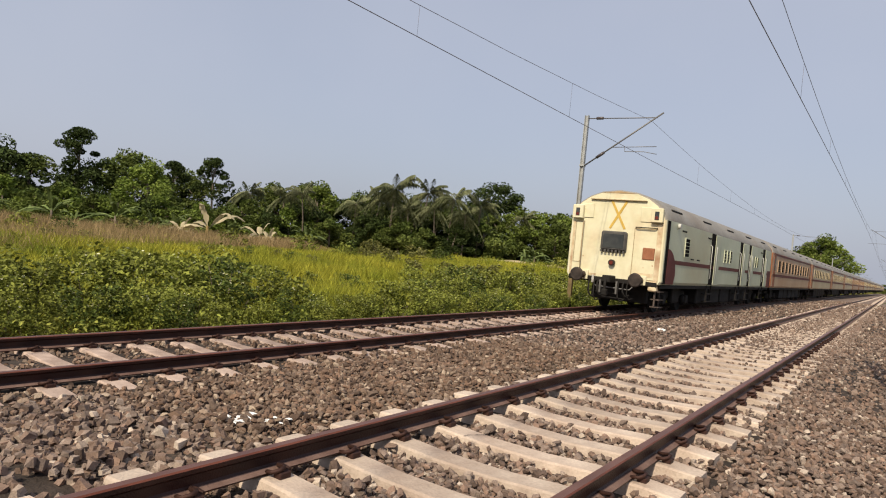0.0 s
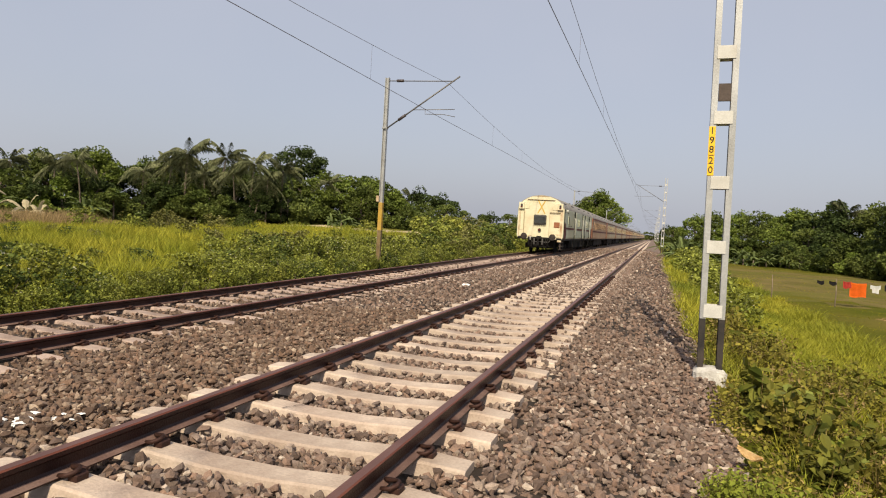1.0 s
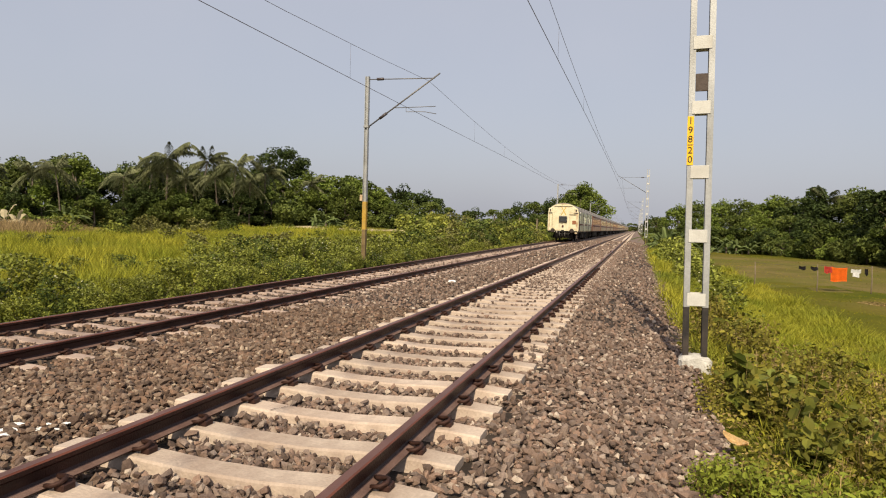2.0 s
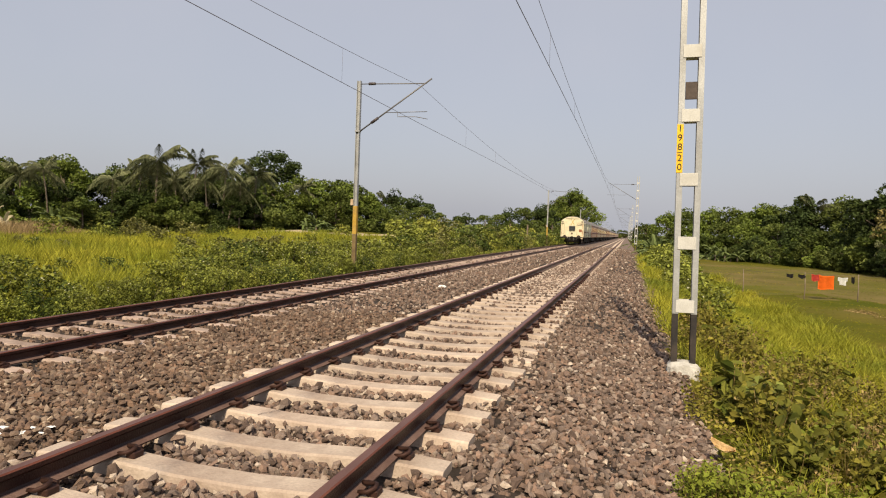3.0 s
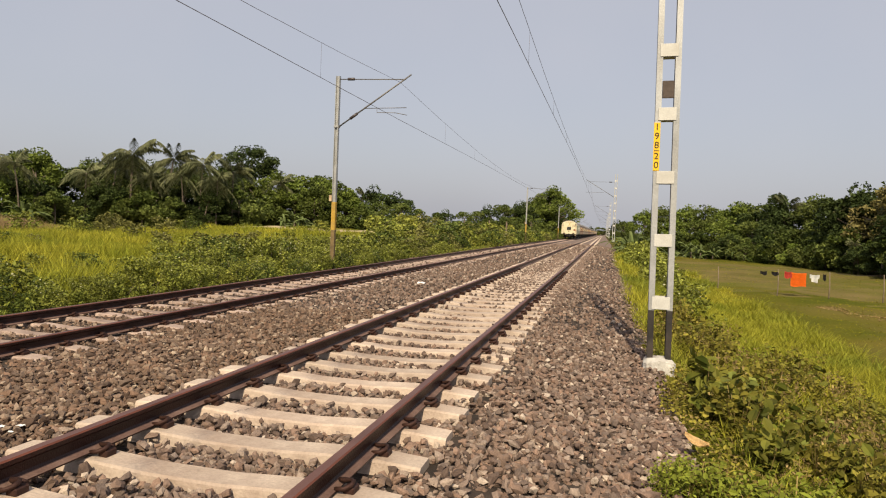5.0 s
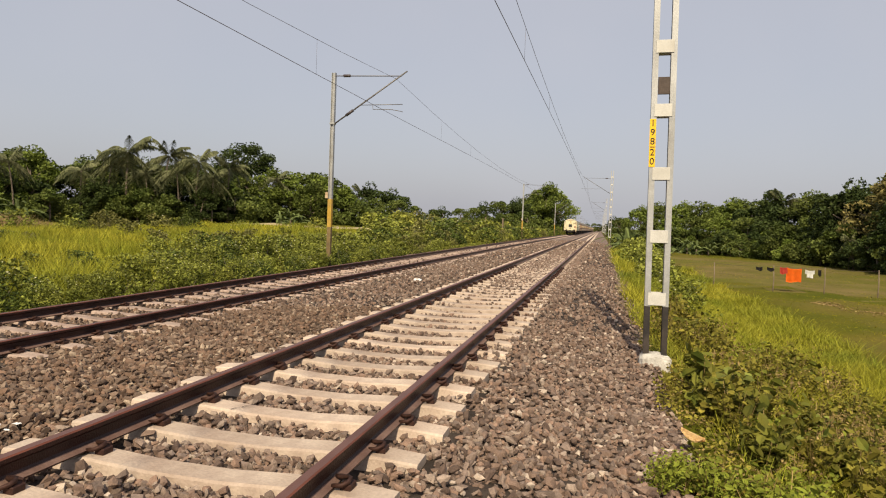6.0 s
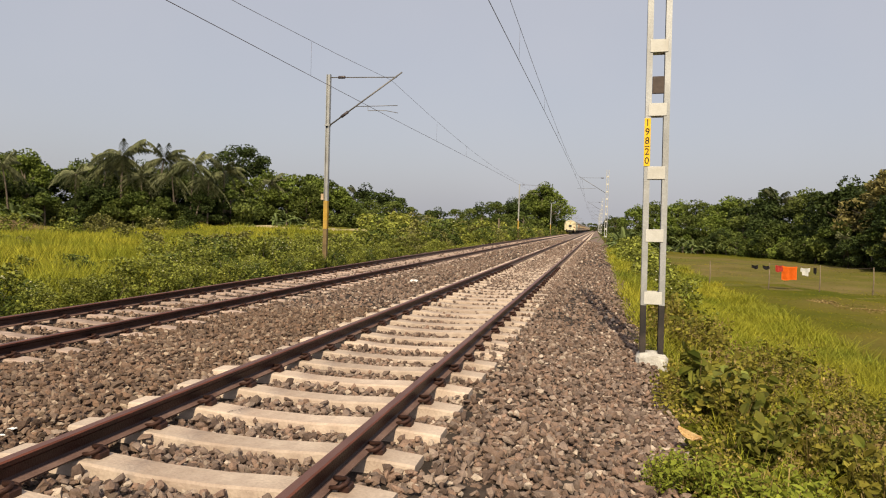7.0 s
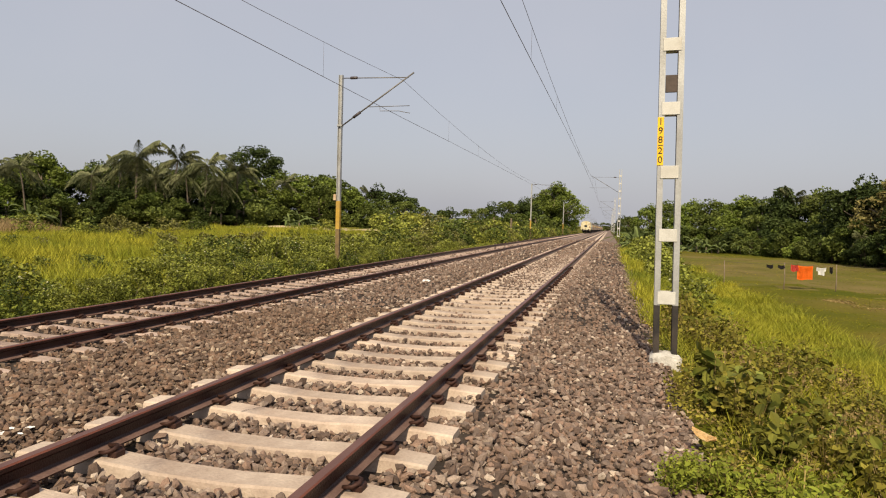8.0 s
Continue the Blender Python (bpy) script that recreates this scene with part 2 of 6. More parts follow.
def leafy(name, a, b, island=0.45, scale=0.35, t=0.2, vary=0.0):
    return material(name, a, b, scale, 0.55, bump=0.0, fine=3.0, island=island, spec=0.07, through_light=t, vary=vary)
M["leaf_bush"] = leafy("bush_leaf", (0.118, 0.148, 0.025), (0.30, 0.298, 0.064), island=0.6, vary=0.22)
M["leaf_dark"] = leafy("dark_tree_leaf", (0.030, 0.047, 0.015), (0.076, 0.100, 0.030), vary=0.25, island=0.32)
M["leaf_mid"] = leafy("mid_tree_leaf", (0.070, 0.098, 0.023), (0.148, 0.172, 0.044), vary=0.25, island=0.32)
M["leaf_bright"] = leafy("bright_tree_leaf", (0.118, 0.165, 0.030), (0.21, 0.255, 0.055), vary=0.2, island=0.32)
M["leaf_dry"] = leafy("dry_tree_leaf", (0.13, 0.115, 0.04), (0.19, 0.16, 0.06), vary=0.2)
M["palm"] = leafy("palm_leaf", (0.080, 0.094, 0.042), (0.20, 0.205, 0.108), vary=0.2)
M["banana"] = leafy("banana_leaf", (0.100, 0.140, 0.040), (0.205, 0.245, 0.090), vary=0.2)
M["banana_dry"] = leafy("dry_banana_leaf", (0.45, 0.38, 0.24), (0.60, 0.52, 0.34))
M["weed"] = leafy("weed_leaf", (0.092, 0.104, 0.017), (0.305, 0.25, 0.046), scale=1.8, island=0.6)
M["weed_dark"] = leafy("broad_weed_leaf", (0.070, 0.092, 0.016), (0.225, 0.205, 0.038), scale=1.8, island=0.55)
M["weed_big"] = leafy("large_weed_leaf", (0.12, 0.155, 0.03), (0.24, 0.25, 0.06), scale=1.8, island=0.4)
M["weed_bright"] = leafy("bright_weed_leaf", (0.150, 0.185, 0.024), (0.275, 0.295, 0.044), scale=1.4)
M["weed_dry"] = leafy("dry_stalk", (0.22, 0.155, 0.06), (0.36, 0.27, 0.115), scale=1.4)
M["grass"] = material("yellow_green_grass", (0.185, 0.213, 0.023), (0.395, 0.355, 0.042), 0.3, 0.55, bump=0.0, fine=3.0, island=0.45, spec=0.07, through_light=0.2, c=(0.108, 0.150, 0.026), c_amount=0.85, c_low=0.47)
M["grass_short"] = leafy("short_field_grass", (0.12, 0.145, 0.008), (0.29, 0.235, 0.018), scale=0.22)
M["grass_red"] = leafy("seeding_brown_grass", (0.24, 0.175, 0.085), (0.37, 0.265, 0.135), scale=0.2)
# colour of small pale blades that stand for highlights on the shrub leaves
M["flower"] = leafy("pale_leaf_highlight", (0.38, 0.38, 0.23), (0.52, 0.50, 0.33))
M["bark"] = material("bark", (0.11, 0.085, 0.06), (0.20, 0.165, 0.13), 3.0, 0.9, bump=0.8, fine=18)
M["wood"] = material("weathered_wood", (0.16, 0.12, 0.085), (0.26, 0.20, 0.15), 6.0, 0.9, bump=0.5, fine=30)
for key, col in (("cloth_orange", (0.80, 0.16, 0.015)), ("cloth_red", (0.50, 0.06, 0.045)), ("cloth_white", (0.72, 0.71, 0.68)), ("cloth_black", (0.02, 0.018, 0.02))):
    M[key] = material(key, col, tuple(min(1, v * 1.15) for v in col), 6.0, 0.9, bump=0.2, fine=60)
M["litter"] = material("white_plastic", (0.70, 0.70, 0.70), (0.85, 0.85, 0.84), 20.0, 0.4, bump=0.3, fine=50)
M["dry_leaf"] = material("fallen_dry_leaf", (0.70, 0.46, 0.20), (0.80, 0.62, 0.36), 12.0, 0.7, bump=0.3, fine=60)


# ---- mesh tools ----
def fast_mesh(name, verts, faces, mats, index=None, smooth=False):
    """A mesh from arrays: verts (n, 3), faces (m, k), all with k corners."""
    verts, faces = np.asarray(verts, np.float32), np.asarray(faces, np.int32)
    me = bpy.data.meshes.new(name)
    k = faces.shape[1]
    me.vertices.add(len(verts))
    me.vertices.foreach_set("co", verts.ravel())
    me.loops.add(faces.size)
    me.loops.foreach_set("vertex_index", faces.ravel())
    me.polygons.add(len(faces))
    me.polygons.foreach_set("loop_start", np.arange(0, faces.size, k, dtype=np.int32))
    me.polygons.foreach_set("loop_total", np.full(len(faces), k, np.int32))
    for m in mats:
        me.materials.append(m)
    if index is not None:
        me.polygons.foreach_set("material_index", np.asarray(index, np.int32))
    me.polygons.foreach_set("use_smooth", np.full(len(faces), smooth, bool))
    me.update(calc_edges=True)
    return me


def mesh_of(name, bm, *mats):
    me = bpy.data.meshes.new(name)
    bm.to_mesh(me)
    bm.free()
    for m in mats:
        me.materials.append(m)
    return me


def part(name, bm, mat, parent, label=""):
    data = bm if isinstance(bm, bpy.types.Mesh) else mesh_of(name, bm, *(mat if isinstance(mat, (list, tuple)) else [mat]))
    ob = new(name, data)
    ob.parent = parent
    return tagged(ob, label)


def thing(name, label, category, m=None, group="", kind="", data=None):
    ob = new(name, data)
    if m is not None:
        ob.matrix_basis = m
    return tagged(ob, label, category, group, kind)


def add_box(bm, x0, x1, y0, y1, z0, z1, bevel=0.0, mi=0, m=None):
    r = bmesh.ops.create_cube(bm, size=1)
    vs = r["verts"]
    bmesh.ops.transform(bm, matrix=Matrix.Translation(((x0 + x1) / 2, (y0 + y1) / 2, (z0 + z1) / 2)) @ Matrix.Diagonal((x1 - x0, y1 - y0, z1 - z0, 1)), verts=vs)
    if m is not None:
        bmesh.ops.transform(bm, matrix=m, verts=vs)
    fs = list({f for v in vs for f in v.link_faces})
    if bevel:
        es = list({e for v in vs for e in v.link_edges})
        out = bmesh.ops.bevel(bm, geom=es, offset=bevel, segments=1, affect="EDGES")
        fs = list(set(out["faces"]) | {f for f in fs if f.is_valid})
    for f in fs:
        f.material_index = mi
    return bm


def box(x0, x1, y0, y1, z0, z1, bevel=0.0, mi=0):
    return add_box(bmesh.new(), x0, x1, y0, y1, z0, z1, bevel, mi)


def add_tube(bm, pts, radii, sides=8, mi=0, cap=True):
    """A tube along a line of points."""
    rings = []
    pts = [Vector(p) for p in pts]
    for i, p in enumerate(pts):
        d = (pts[min(i + 1, len(pts) - 1)] - pts[max(i - 1, 0)]).normalized()
        u = d.cross(Vector((0, 0, 1)) if abs(d.z) < 0.9 else Vector((1, 0, 0))).normalized()
        v = d.cross(u)
        r = radii[i] if isinstance(radii, (list, tuple)) else radii
        rings.append([bm.verts.new(p + (u * math.cos(a) + v * math.sin(a)) * r) for a in (2 * math.pi * k / sides for k in range(sides))])
    for a, b in zip(rings, rings[1:]):
        for k in range(sides):
            f = bm.faces.new((a[k], a[(k + 1) % sides], b[(k + 1) % sides], b[k]))
            f.material_index, f.smooth = mi, True
    if cap:
        for ring in (rings[0][::-1], rings[-1]):
            bm.faces.new(ring).material_index = mi
    return bm


def tube(pts, radii, sides=8):
    return add_tube(bmesh.new(), pts, radii, sides)


def leaves(rng, centres, size, up=0.5, aspect=0.55, spread=0.35):
    """Leaf blades at the given centres, as arrays of corners and faces; each is a folded diamond of its own."""
    n = len(centres)
    nrm = rng.normal(size=(n, 3))
    nrm[:, 2] = np.abs(nrm[:, 2]) + up
    nrm /= np.linalg.norm(nrm, axis=1)[:, None]
    d = rng.normal(size=(n, 3))
    d -= nrm * (d * nrm).sum(1)[:, None]
    d /= np.linalg.norm(d, axis=1)[:, None]
    w = np.cross(nrm, d)
    s = (np.asarray(size) * (1 + spread * rng.uniform(-1, 1, n)))[:, None]
    c = np.asarray(centres)
    v = np.stack([c - d * s * 0.5, c + w * s * aspect * 0.5 + nrm * s * 0.08, c + d * s * 0.5, c - w * s * aspect * 0.5 + nrm * s * 0.08], 1).reshape(-1, 3)
    return v, np.arange(4 * n).reshape(n, 4)


def small_leaves(rng, centres, size, up=0.4, aspect=0.75, spread=0.45):
    """Three-cornered leaf sprays for trees far off."""
    n = len(centres)
    nrm = rng.normal(size=(n, 3))
    nrm[:, 2] = np.abs(nrm[:, 2]) + up
    nrm /= np.linalg.norm(nrm, axis=1)[:, None]
    d = rng.normal(size=(n, 3))
    d -= nrm * (d * nrm).sum(1)[:, None]
    d /= np.linalg.norm(d, axis=1)[:, None]
    w = np.cross(nrm, d)
    s = (np.asarray(size) * (1 + spread * rng.uniform(-1, 1, n)))[:, None]
    c = np.asarray(centres)
    v = np.stack([c - d * s * 0.5 + w * s * aspect * 0.3, c + d * s * 0.6, c - d * s * 0.35 - w * s * aspect * 0.6], 1).reshape(-1, 3)
    return v, np.arange(3 * n).reshape(n, 3)


def round_leaves(rng, centres, size, up=0.5, aspect=0.62, spread=0.45):
    """Rounder leaf blades of two halves folded along the midrib."""
    n = len(centres)
    nrm = rng.normal(size=(n, 3))
    nrm[:, 2] = np.abs(nrm[:, 2]) + up
    nrm /= np.linalg.norm(nrm, axis=1)[:, None]
    d = rng.normal(size=(n, 3))
    d -= nrm * (d * nrm).sum(1)[:, None]
    d /= np.linalg.norm(d, axis=1)[:, None]
    w = np.cross(nrm, d)
    k = (np.asarray(size) * (1 + spread * rng.uniform(-1, 1, n)))[:, None]
    c = np.asarray(centres)
    row = [c - d * k * 0.5, c + d * k * 0.5 - nrm * k * 0.1]
    for sg in (1, -1):
        row += [c - d * k * 0.22 + w * sg * k * aspect * 0.45 + nrm * k * 0.07, c + d * k * 0.18 + w * sg * k * aspect * 0.42 + nrm * k * 0.05]
    v = np.stack(row, 1).reshape(-1, 3)
    f = np.array([(0, 2, 3, 1), (0, 1, 5, 4)])[None] + (np.arange(n) * 6)[:, None, None]
    return v, f.reshape(-1, 4)


def blades(rng, roots, height, width, lean=0.35):
    """Grass blades: a tapering quad that leans, at each root."""
    n = len(roots)
    a = rng.uniform(0, 2 * np.pi, n)
    side = np.stack([np.cos(a), np.sin(a), np.zeros(n)], 1)
    b = rng.uniform(0, 2 * np.pi, n)
    h = np.asarray(height) * rng.uniform(0.55, 1.15, n)
    tip = np.stack([np.cos(b) * lean * h * rng.uniform(0.2, 1, n), np.sin(b) * lean * h * rng.uniform(0.2, 1, n), h], 1)
    w = (np.asarray(width) * rng.uniform(0.6, 1.3, n))[:, None]
    r = np.asarray(roots)
    v = np.stack([r - side * w / 2, r + side * w / 2, r + tip + side * w * 0.12, r + tip - side * w * 0.12], 1).reshape(-1, 3)
    return v, np.arange(4 * n).reshape(n, 4)


def joined(*sets):
    vs, fs, idx, off = [], [], [], 0
    for i, (v, f) in enumerate(sets):
        vs.append(v)
        fs.append(f + off)
        idx.append(np.full(len(f), i))
        off += len(v)
    return np.concatenate(vs), np.concatenate(fs), np.concatenate(idx)


# ---- plan ----
FAR_X, FAR_Z = -5.35, -0.18      # the second track's middle and rail top; the near track's are 0, 0
GAUGE = 0.874                    # half the distance between rail centres
STEP = 0.655                     # between sleepers
SLEEPER_Y = 4.305                # middle of one sleeper of the near track
END = 900.0


def onset(y):
    """Grows from nothing near the camera to a straight run far ahead."""
    u = np.asarray(y, float) - 45
    return 0.5 * (u + np.sqrt(u * u + 400)) - 1.05


def bend(y):
    """The line turns very gently to the left far ahead."""
    return -0.0079 * onset(y)


def dip(y):
    """It also falls very gently."""
    return -0.0060 * onset(np.minimum(y, 1200))


def terrain(x, y):
    """Height of the ground, for arrays."""
    xs = [-3000, -60, -30, -12, -9.2, -8.2, -7.2, -6.9, -3.9, -2.6, -1.75, -1.4, 1.2, 1.5, 2.3, 3.2, 3.7, 5.2, 7.5, 40, 90, 3000]
    zs = [-0.6, -0.6, -0.7, -0.85, -0.8, -0.62, -0.48, -0.415, -0.37, -0.29, -0.232, -0.268, -0.268, -0.222, -0.375, -0.43, -0.55, -1.25, -1.9, -2.0, -1.6, -1.6]
    x = x - bend(np.clip(y, 0, 900))
    z = np.interp(x, xs, zs) + dip(y)
    z = z + np.where(np.abs(x) < 1.3, np.clip((np.asarray(y) - 12) / 50, 0, 1) * 0.075, 0.0)
    z = z + 1.15 * np.exp(-((np.asarray(x) + 38) / 17) ** 2 - ((np.asarray(y) - 86) / 15) ** 2)
    rough = np.clip((np.abs(np.asarray(x) + 2.5) - 6) / 6, 0, 1)
    return z + rough * 0.09 * (np.sin(np.asarray(x) * 0.9 + np.sin(np.asarray(y) * 0.31) * 2) * np.cos(np.asarray(y) * 0.53 + 1) + 0.6 * np.sin(np.asarray(y) * 1.3 + np.asarray(x) * 1.1))


def build_ground():
    xs = np.concatenate([[-3000, -1200, -500, -250, -150, -100, -70], np.arange(-50, -14, 2.0), np.arange(-14, -1.6, 0.3), np.arange(-1.6, 1.61, 0.2), np.arange(1.7, 9.2, 0.25), np.arange(10, 52, 2.0), [60, 80, 120, 200, 400, 1000, 3000]])
    ys = np.concatenate([[-600, -200, -80, -40, -20], np.arange(-10, 40, 0.5), np.arange(40, 120, 2.0), [130, 150, 180, 220, 300, 450, 700, 1100, 2000, 3500]])
    X, Y = np.meshgrid(xs, ys)
    Xb = X + np.where(np.abs(X) < 60, bend(np.clip(Y, 0, 900)), 0)
    Z = terrain(Xb, Y)
    nx, ny = len(xs), len(ys)
    i = np.arange(nx * ny).reshape(ny, nx)
    f = np.stack([i[:-1, :-1], i[:-1, 1:], i[1:, 1:], i[1:, :-1]], -1).reshape(-1, 4)
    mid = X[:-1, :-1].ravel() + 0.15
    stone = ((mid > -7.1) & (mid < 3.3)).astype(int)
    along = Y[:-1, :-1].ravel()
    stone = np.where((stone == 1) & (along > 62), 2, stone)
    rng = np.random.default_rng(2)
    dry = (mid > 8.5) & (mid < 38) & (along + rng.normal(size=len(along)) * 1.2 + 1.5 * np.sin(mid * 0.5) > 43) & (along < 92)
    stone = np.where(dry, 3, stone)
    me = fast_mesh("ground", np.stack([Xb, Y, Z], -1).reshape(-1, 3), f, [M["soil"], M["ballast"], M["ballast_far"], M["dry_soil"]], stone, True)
    return thing("ground", "green grassy ground with a band of grey-brown railway ballast", "ground", kind="structure", data=me)


ground = build_ground()


# ---- tracks ----
def rail_profile():
    half = [(0.068, -0.156), (0.068, -0.146), (0.018, -0.129), (0.008, -0.114), (0.008, -0.058), (0.020, -0.045), (0.036, -0.036), (0.036, -0.010), (0.028, 0.0)]
    return half + [(-x, z) for x, z in half[::-1]]


def rail_mesh():
    prof = rail_profile()
    ys = [-30, 0, 10, 20, 30, 40, 50, 60, 70, 80, 100, 120, 150, 200, 300, 450, 650, END]
    n = len(prof)
    v = [(x + bend(y), y, z + dip(y)) for y in ys for x, z in prof]
    f, idx = [], []
    for j in range(len(ys) - 1):
        for k in range(n):
            f.append((j * n + k, j * n + (k + 1) % n, (j + 1) * n + (k + 1) % n, (j + 1) * n + k))
            # head edges and foot tops get the lit tones, the web the shaded one
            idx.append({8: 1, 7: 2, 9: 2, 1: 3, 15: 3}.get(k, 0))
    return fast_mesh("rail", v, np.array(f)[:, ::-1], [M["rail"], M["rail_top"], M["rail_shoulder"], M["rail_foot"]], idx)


def sleeper_mesh(simple=False):
    """A pretensioned concrete sleeper: high at the rail seats, waisted in the middle."""
    xs = [-1.375, -1.1, -0.7, -0.25, 0.25, 0.7, 1.1, 1.375]
    tops = [-0.188, -0.169, -0.171, -0.197, -0.197, -0.171, -0.169, -0.188]
    wt = [0.108, 0.112, 0.108, 0.105, 0.105, 0.108, 0.112, 0.108]
    wb = [0.14, 0.15, 0.145, 0.135, 0.135, 0.145, 0.15, 0.14]
    v, f = [], []
    for x, t, a, b in zip(xs, tops, wt, wb):
        v += [(x, -b, t - 0.13), (x, -a - 0.012, t - 0.014), (x, -a + 0.004, t), (x, a - 0.004, t), (x, a + 0.012, t - 0.014), (x, b, t - 0.13)]
    for i in range(len(xs) - 1):
        for k in range(5):
            f.append((6 * i + k, 6 * i + k + 1, 6 * i + k + 7, 6 * i + k + 6))
    e = 6 * (len(xs) - 1)
    f += [(0, 5, 4, 1), (1, 4, 3, 2), (e, e + 1, e + 4, e + 5), (e + 1, e + 2, e + 3, e + 4)]
    return np.array(v), np.array(f)[:, ::-1]


def clip_mesh():
    """A bent spring clip that holds the rail's foot, with its insert."""
    bm = bmesh.new()
    pts = [(-0.01, -0.045, 0.010), (0.035, -0.05, 0.018), (0.062, -0.03, 0.03), (0.062, 0.0, 0.038), (0.045, 0.018, 0.036), (0.0, 0.02, 0.030), (-0.02, 0.035, 0.026), (-0.005, 0.055, 0.020), (0.045, 0.058, 0.012)]
    add_tube(bm, pts, 0.011, 6)
    add_box(bm, 0.02, 0.075, -0.03, 0.045, -0.02, 0.018, 0.006)
    return mesh_of("clip", bm, M["clip"])  # one clip with its insert


RAIL = rail_mesh()
SLEEPER_V, SLEEPER_F = sleeper_mesh()
SLEEPER_V[:, 0] -= 0.09
SLEEPER = fast_mesh("sleeper", SLEEPER_V, SLEEPER_F, [M["concrete"]])
SLEEPER_DUSTY = fast_mesh("sleeper", SLEEPER_V + (0.09, 0, 0), SLEEPER_F, [M["concrete_dusty"]])
CLIP = clip_mesh()


def build_track(x0, z0, y_first, label, single, mesh, mat):
    tr = thing("railway_track", label, "railway track", pose(x0, 0, z0), group="railway tracks")
    for s in (-1, 1):
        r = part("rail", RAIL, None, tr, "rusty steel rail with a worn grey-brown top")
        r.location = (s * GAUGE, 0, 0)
    rng = np.random.default_rng(int(abs(x0) * 10) + 3)
    k0 = -8
    far_v, far_f, off = [], [], 0
    for k in (*range(k0, int((END - y_first) / STEP)), *range(k0 - 18, k0)):
        y = y_first + k * STEP + rng.normal() * 0.012
        turn = rng.normal() * 0.35
        if k < single:
            s = part("sleeper", mesh, None, tr)
            s.matrix_basis = pose(rng.normal() * 0.012 + bend(y), y, rng.normal() * 0.004 + dip(y), 0, rng.normal() * 0.15, turn)
            if k < 32:
                for rx in (-GAUGE, GAUGE):
                    for side in (-1, 1):
                        c = part("clip", CLIP, None, s)
                        c.matrix_basis = pose(rx + side * 0.058, 0, -0.154, 0, 0, 0 if side > 0 else 180) @ Matrix.Diagonal((1.3, 1.3, 1.3, 1))
        elif y < 420:
            far_v.append(SLEEPER_V + (bend(y), y, dip(y)))
            far_f.append(SLEEPER_F + off)
            off += len(SLEEPER_V)
    rest = part("distant_sleeper_row", fast_mesh("distant_sleeper_row", np.concatenate(far_v), np.concatenate(far_f), [mat]), None, tr)
    tagged(rest, kind="stuff")
    return tr


def build_crack(track):
    """A thin dark crack across one sleeper's top."""
    s = min((c for c in track.children if c.name.split(".")[0] == "sleeper"), key=lambda c: abs(c.location.y - SLEEPER_Y - STEP))
    bm = bmesh.new()
    line = [(-0.52, -0.118), (-0.505, -0.06), (-0.47, -0.03), (-0.462, 0.02), (-0.43, 0.05), (-0.42, 0.112)]
    for (xa, ya), (xb, yb) in zip(line, line[1:]):
        bm.faces.new([bm.verts.new(p) for p in ((xa - 0.004, ya, -0.1785), (xa + 0.004, ya, -0.1785), (xb + 0.004, yb, -0.1785), (xb - 0.004, yb, -0.1785))])
    part("crack", bm, M["under"], s, "dark crack across the sleeper")


near_track = build_track(0, 0, SLEEPER_Y, "broad-gauge railway track on pale concrete sleepers in ballast", 110, SLEEPER, M["concrete"])
build_crack(near_track)
far_track = build_track(FAR_X, FAR_Z, 4.5, "second rusty railway track on dusty concrete sleepers", 110, SLEEPER_DUSTY, M["concrete_dusty"])


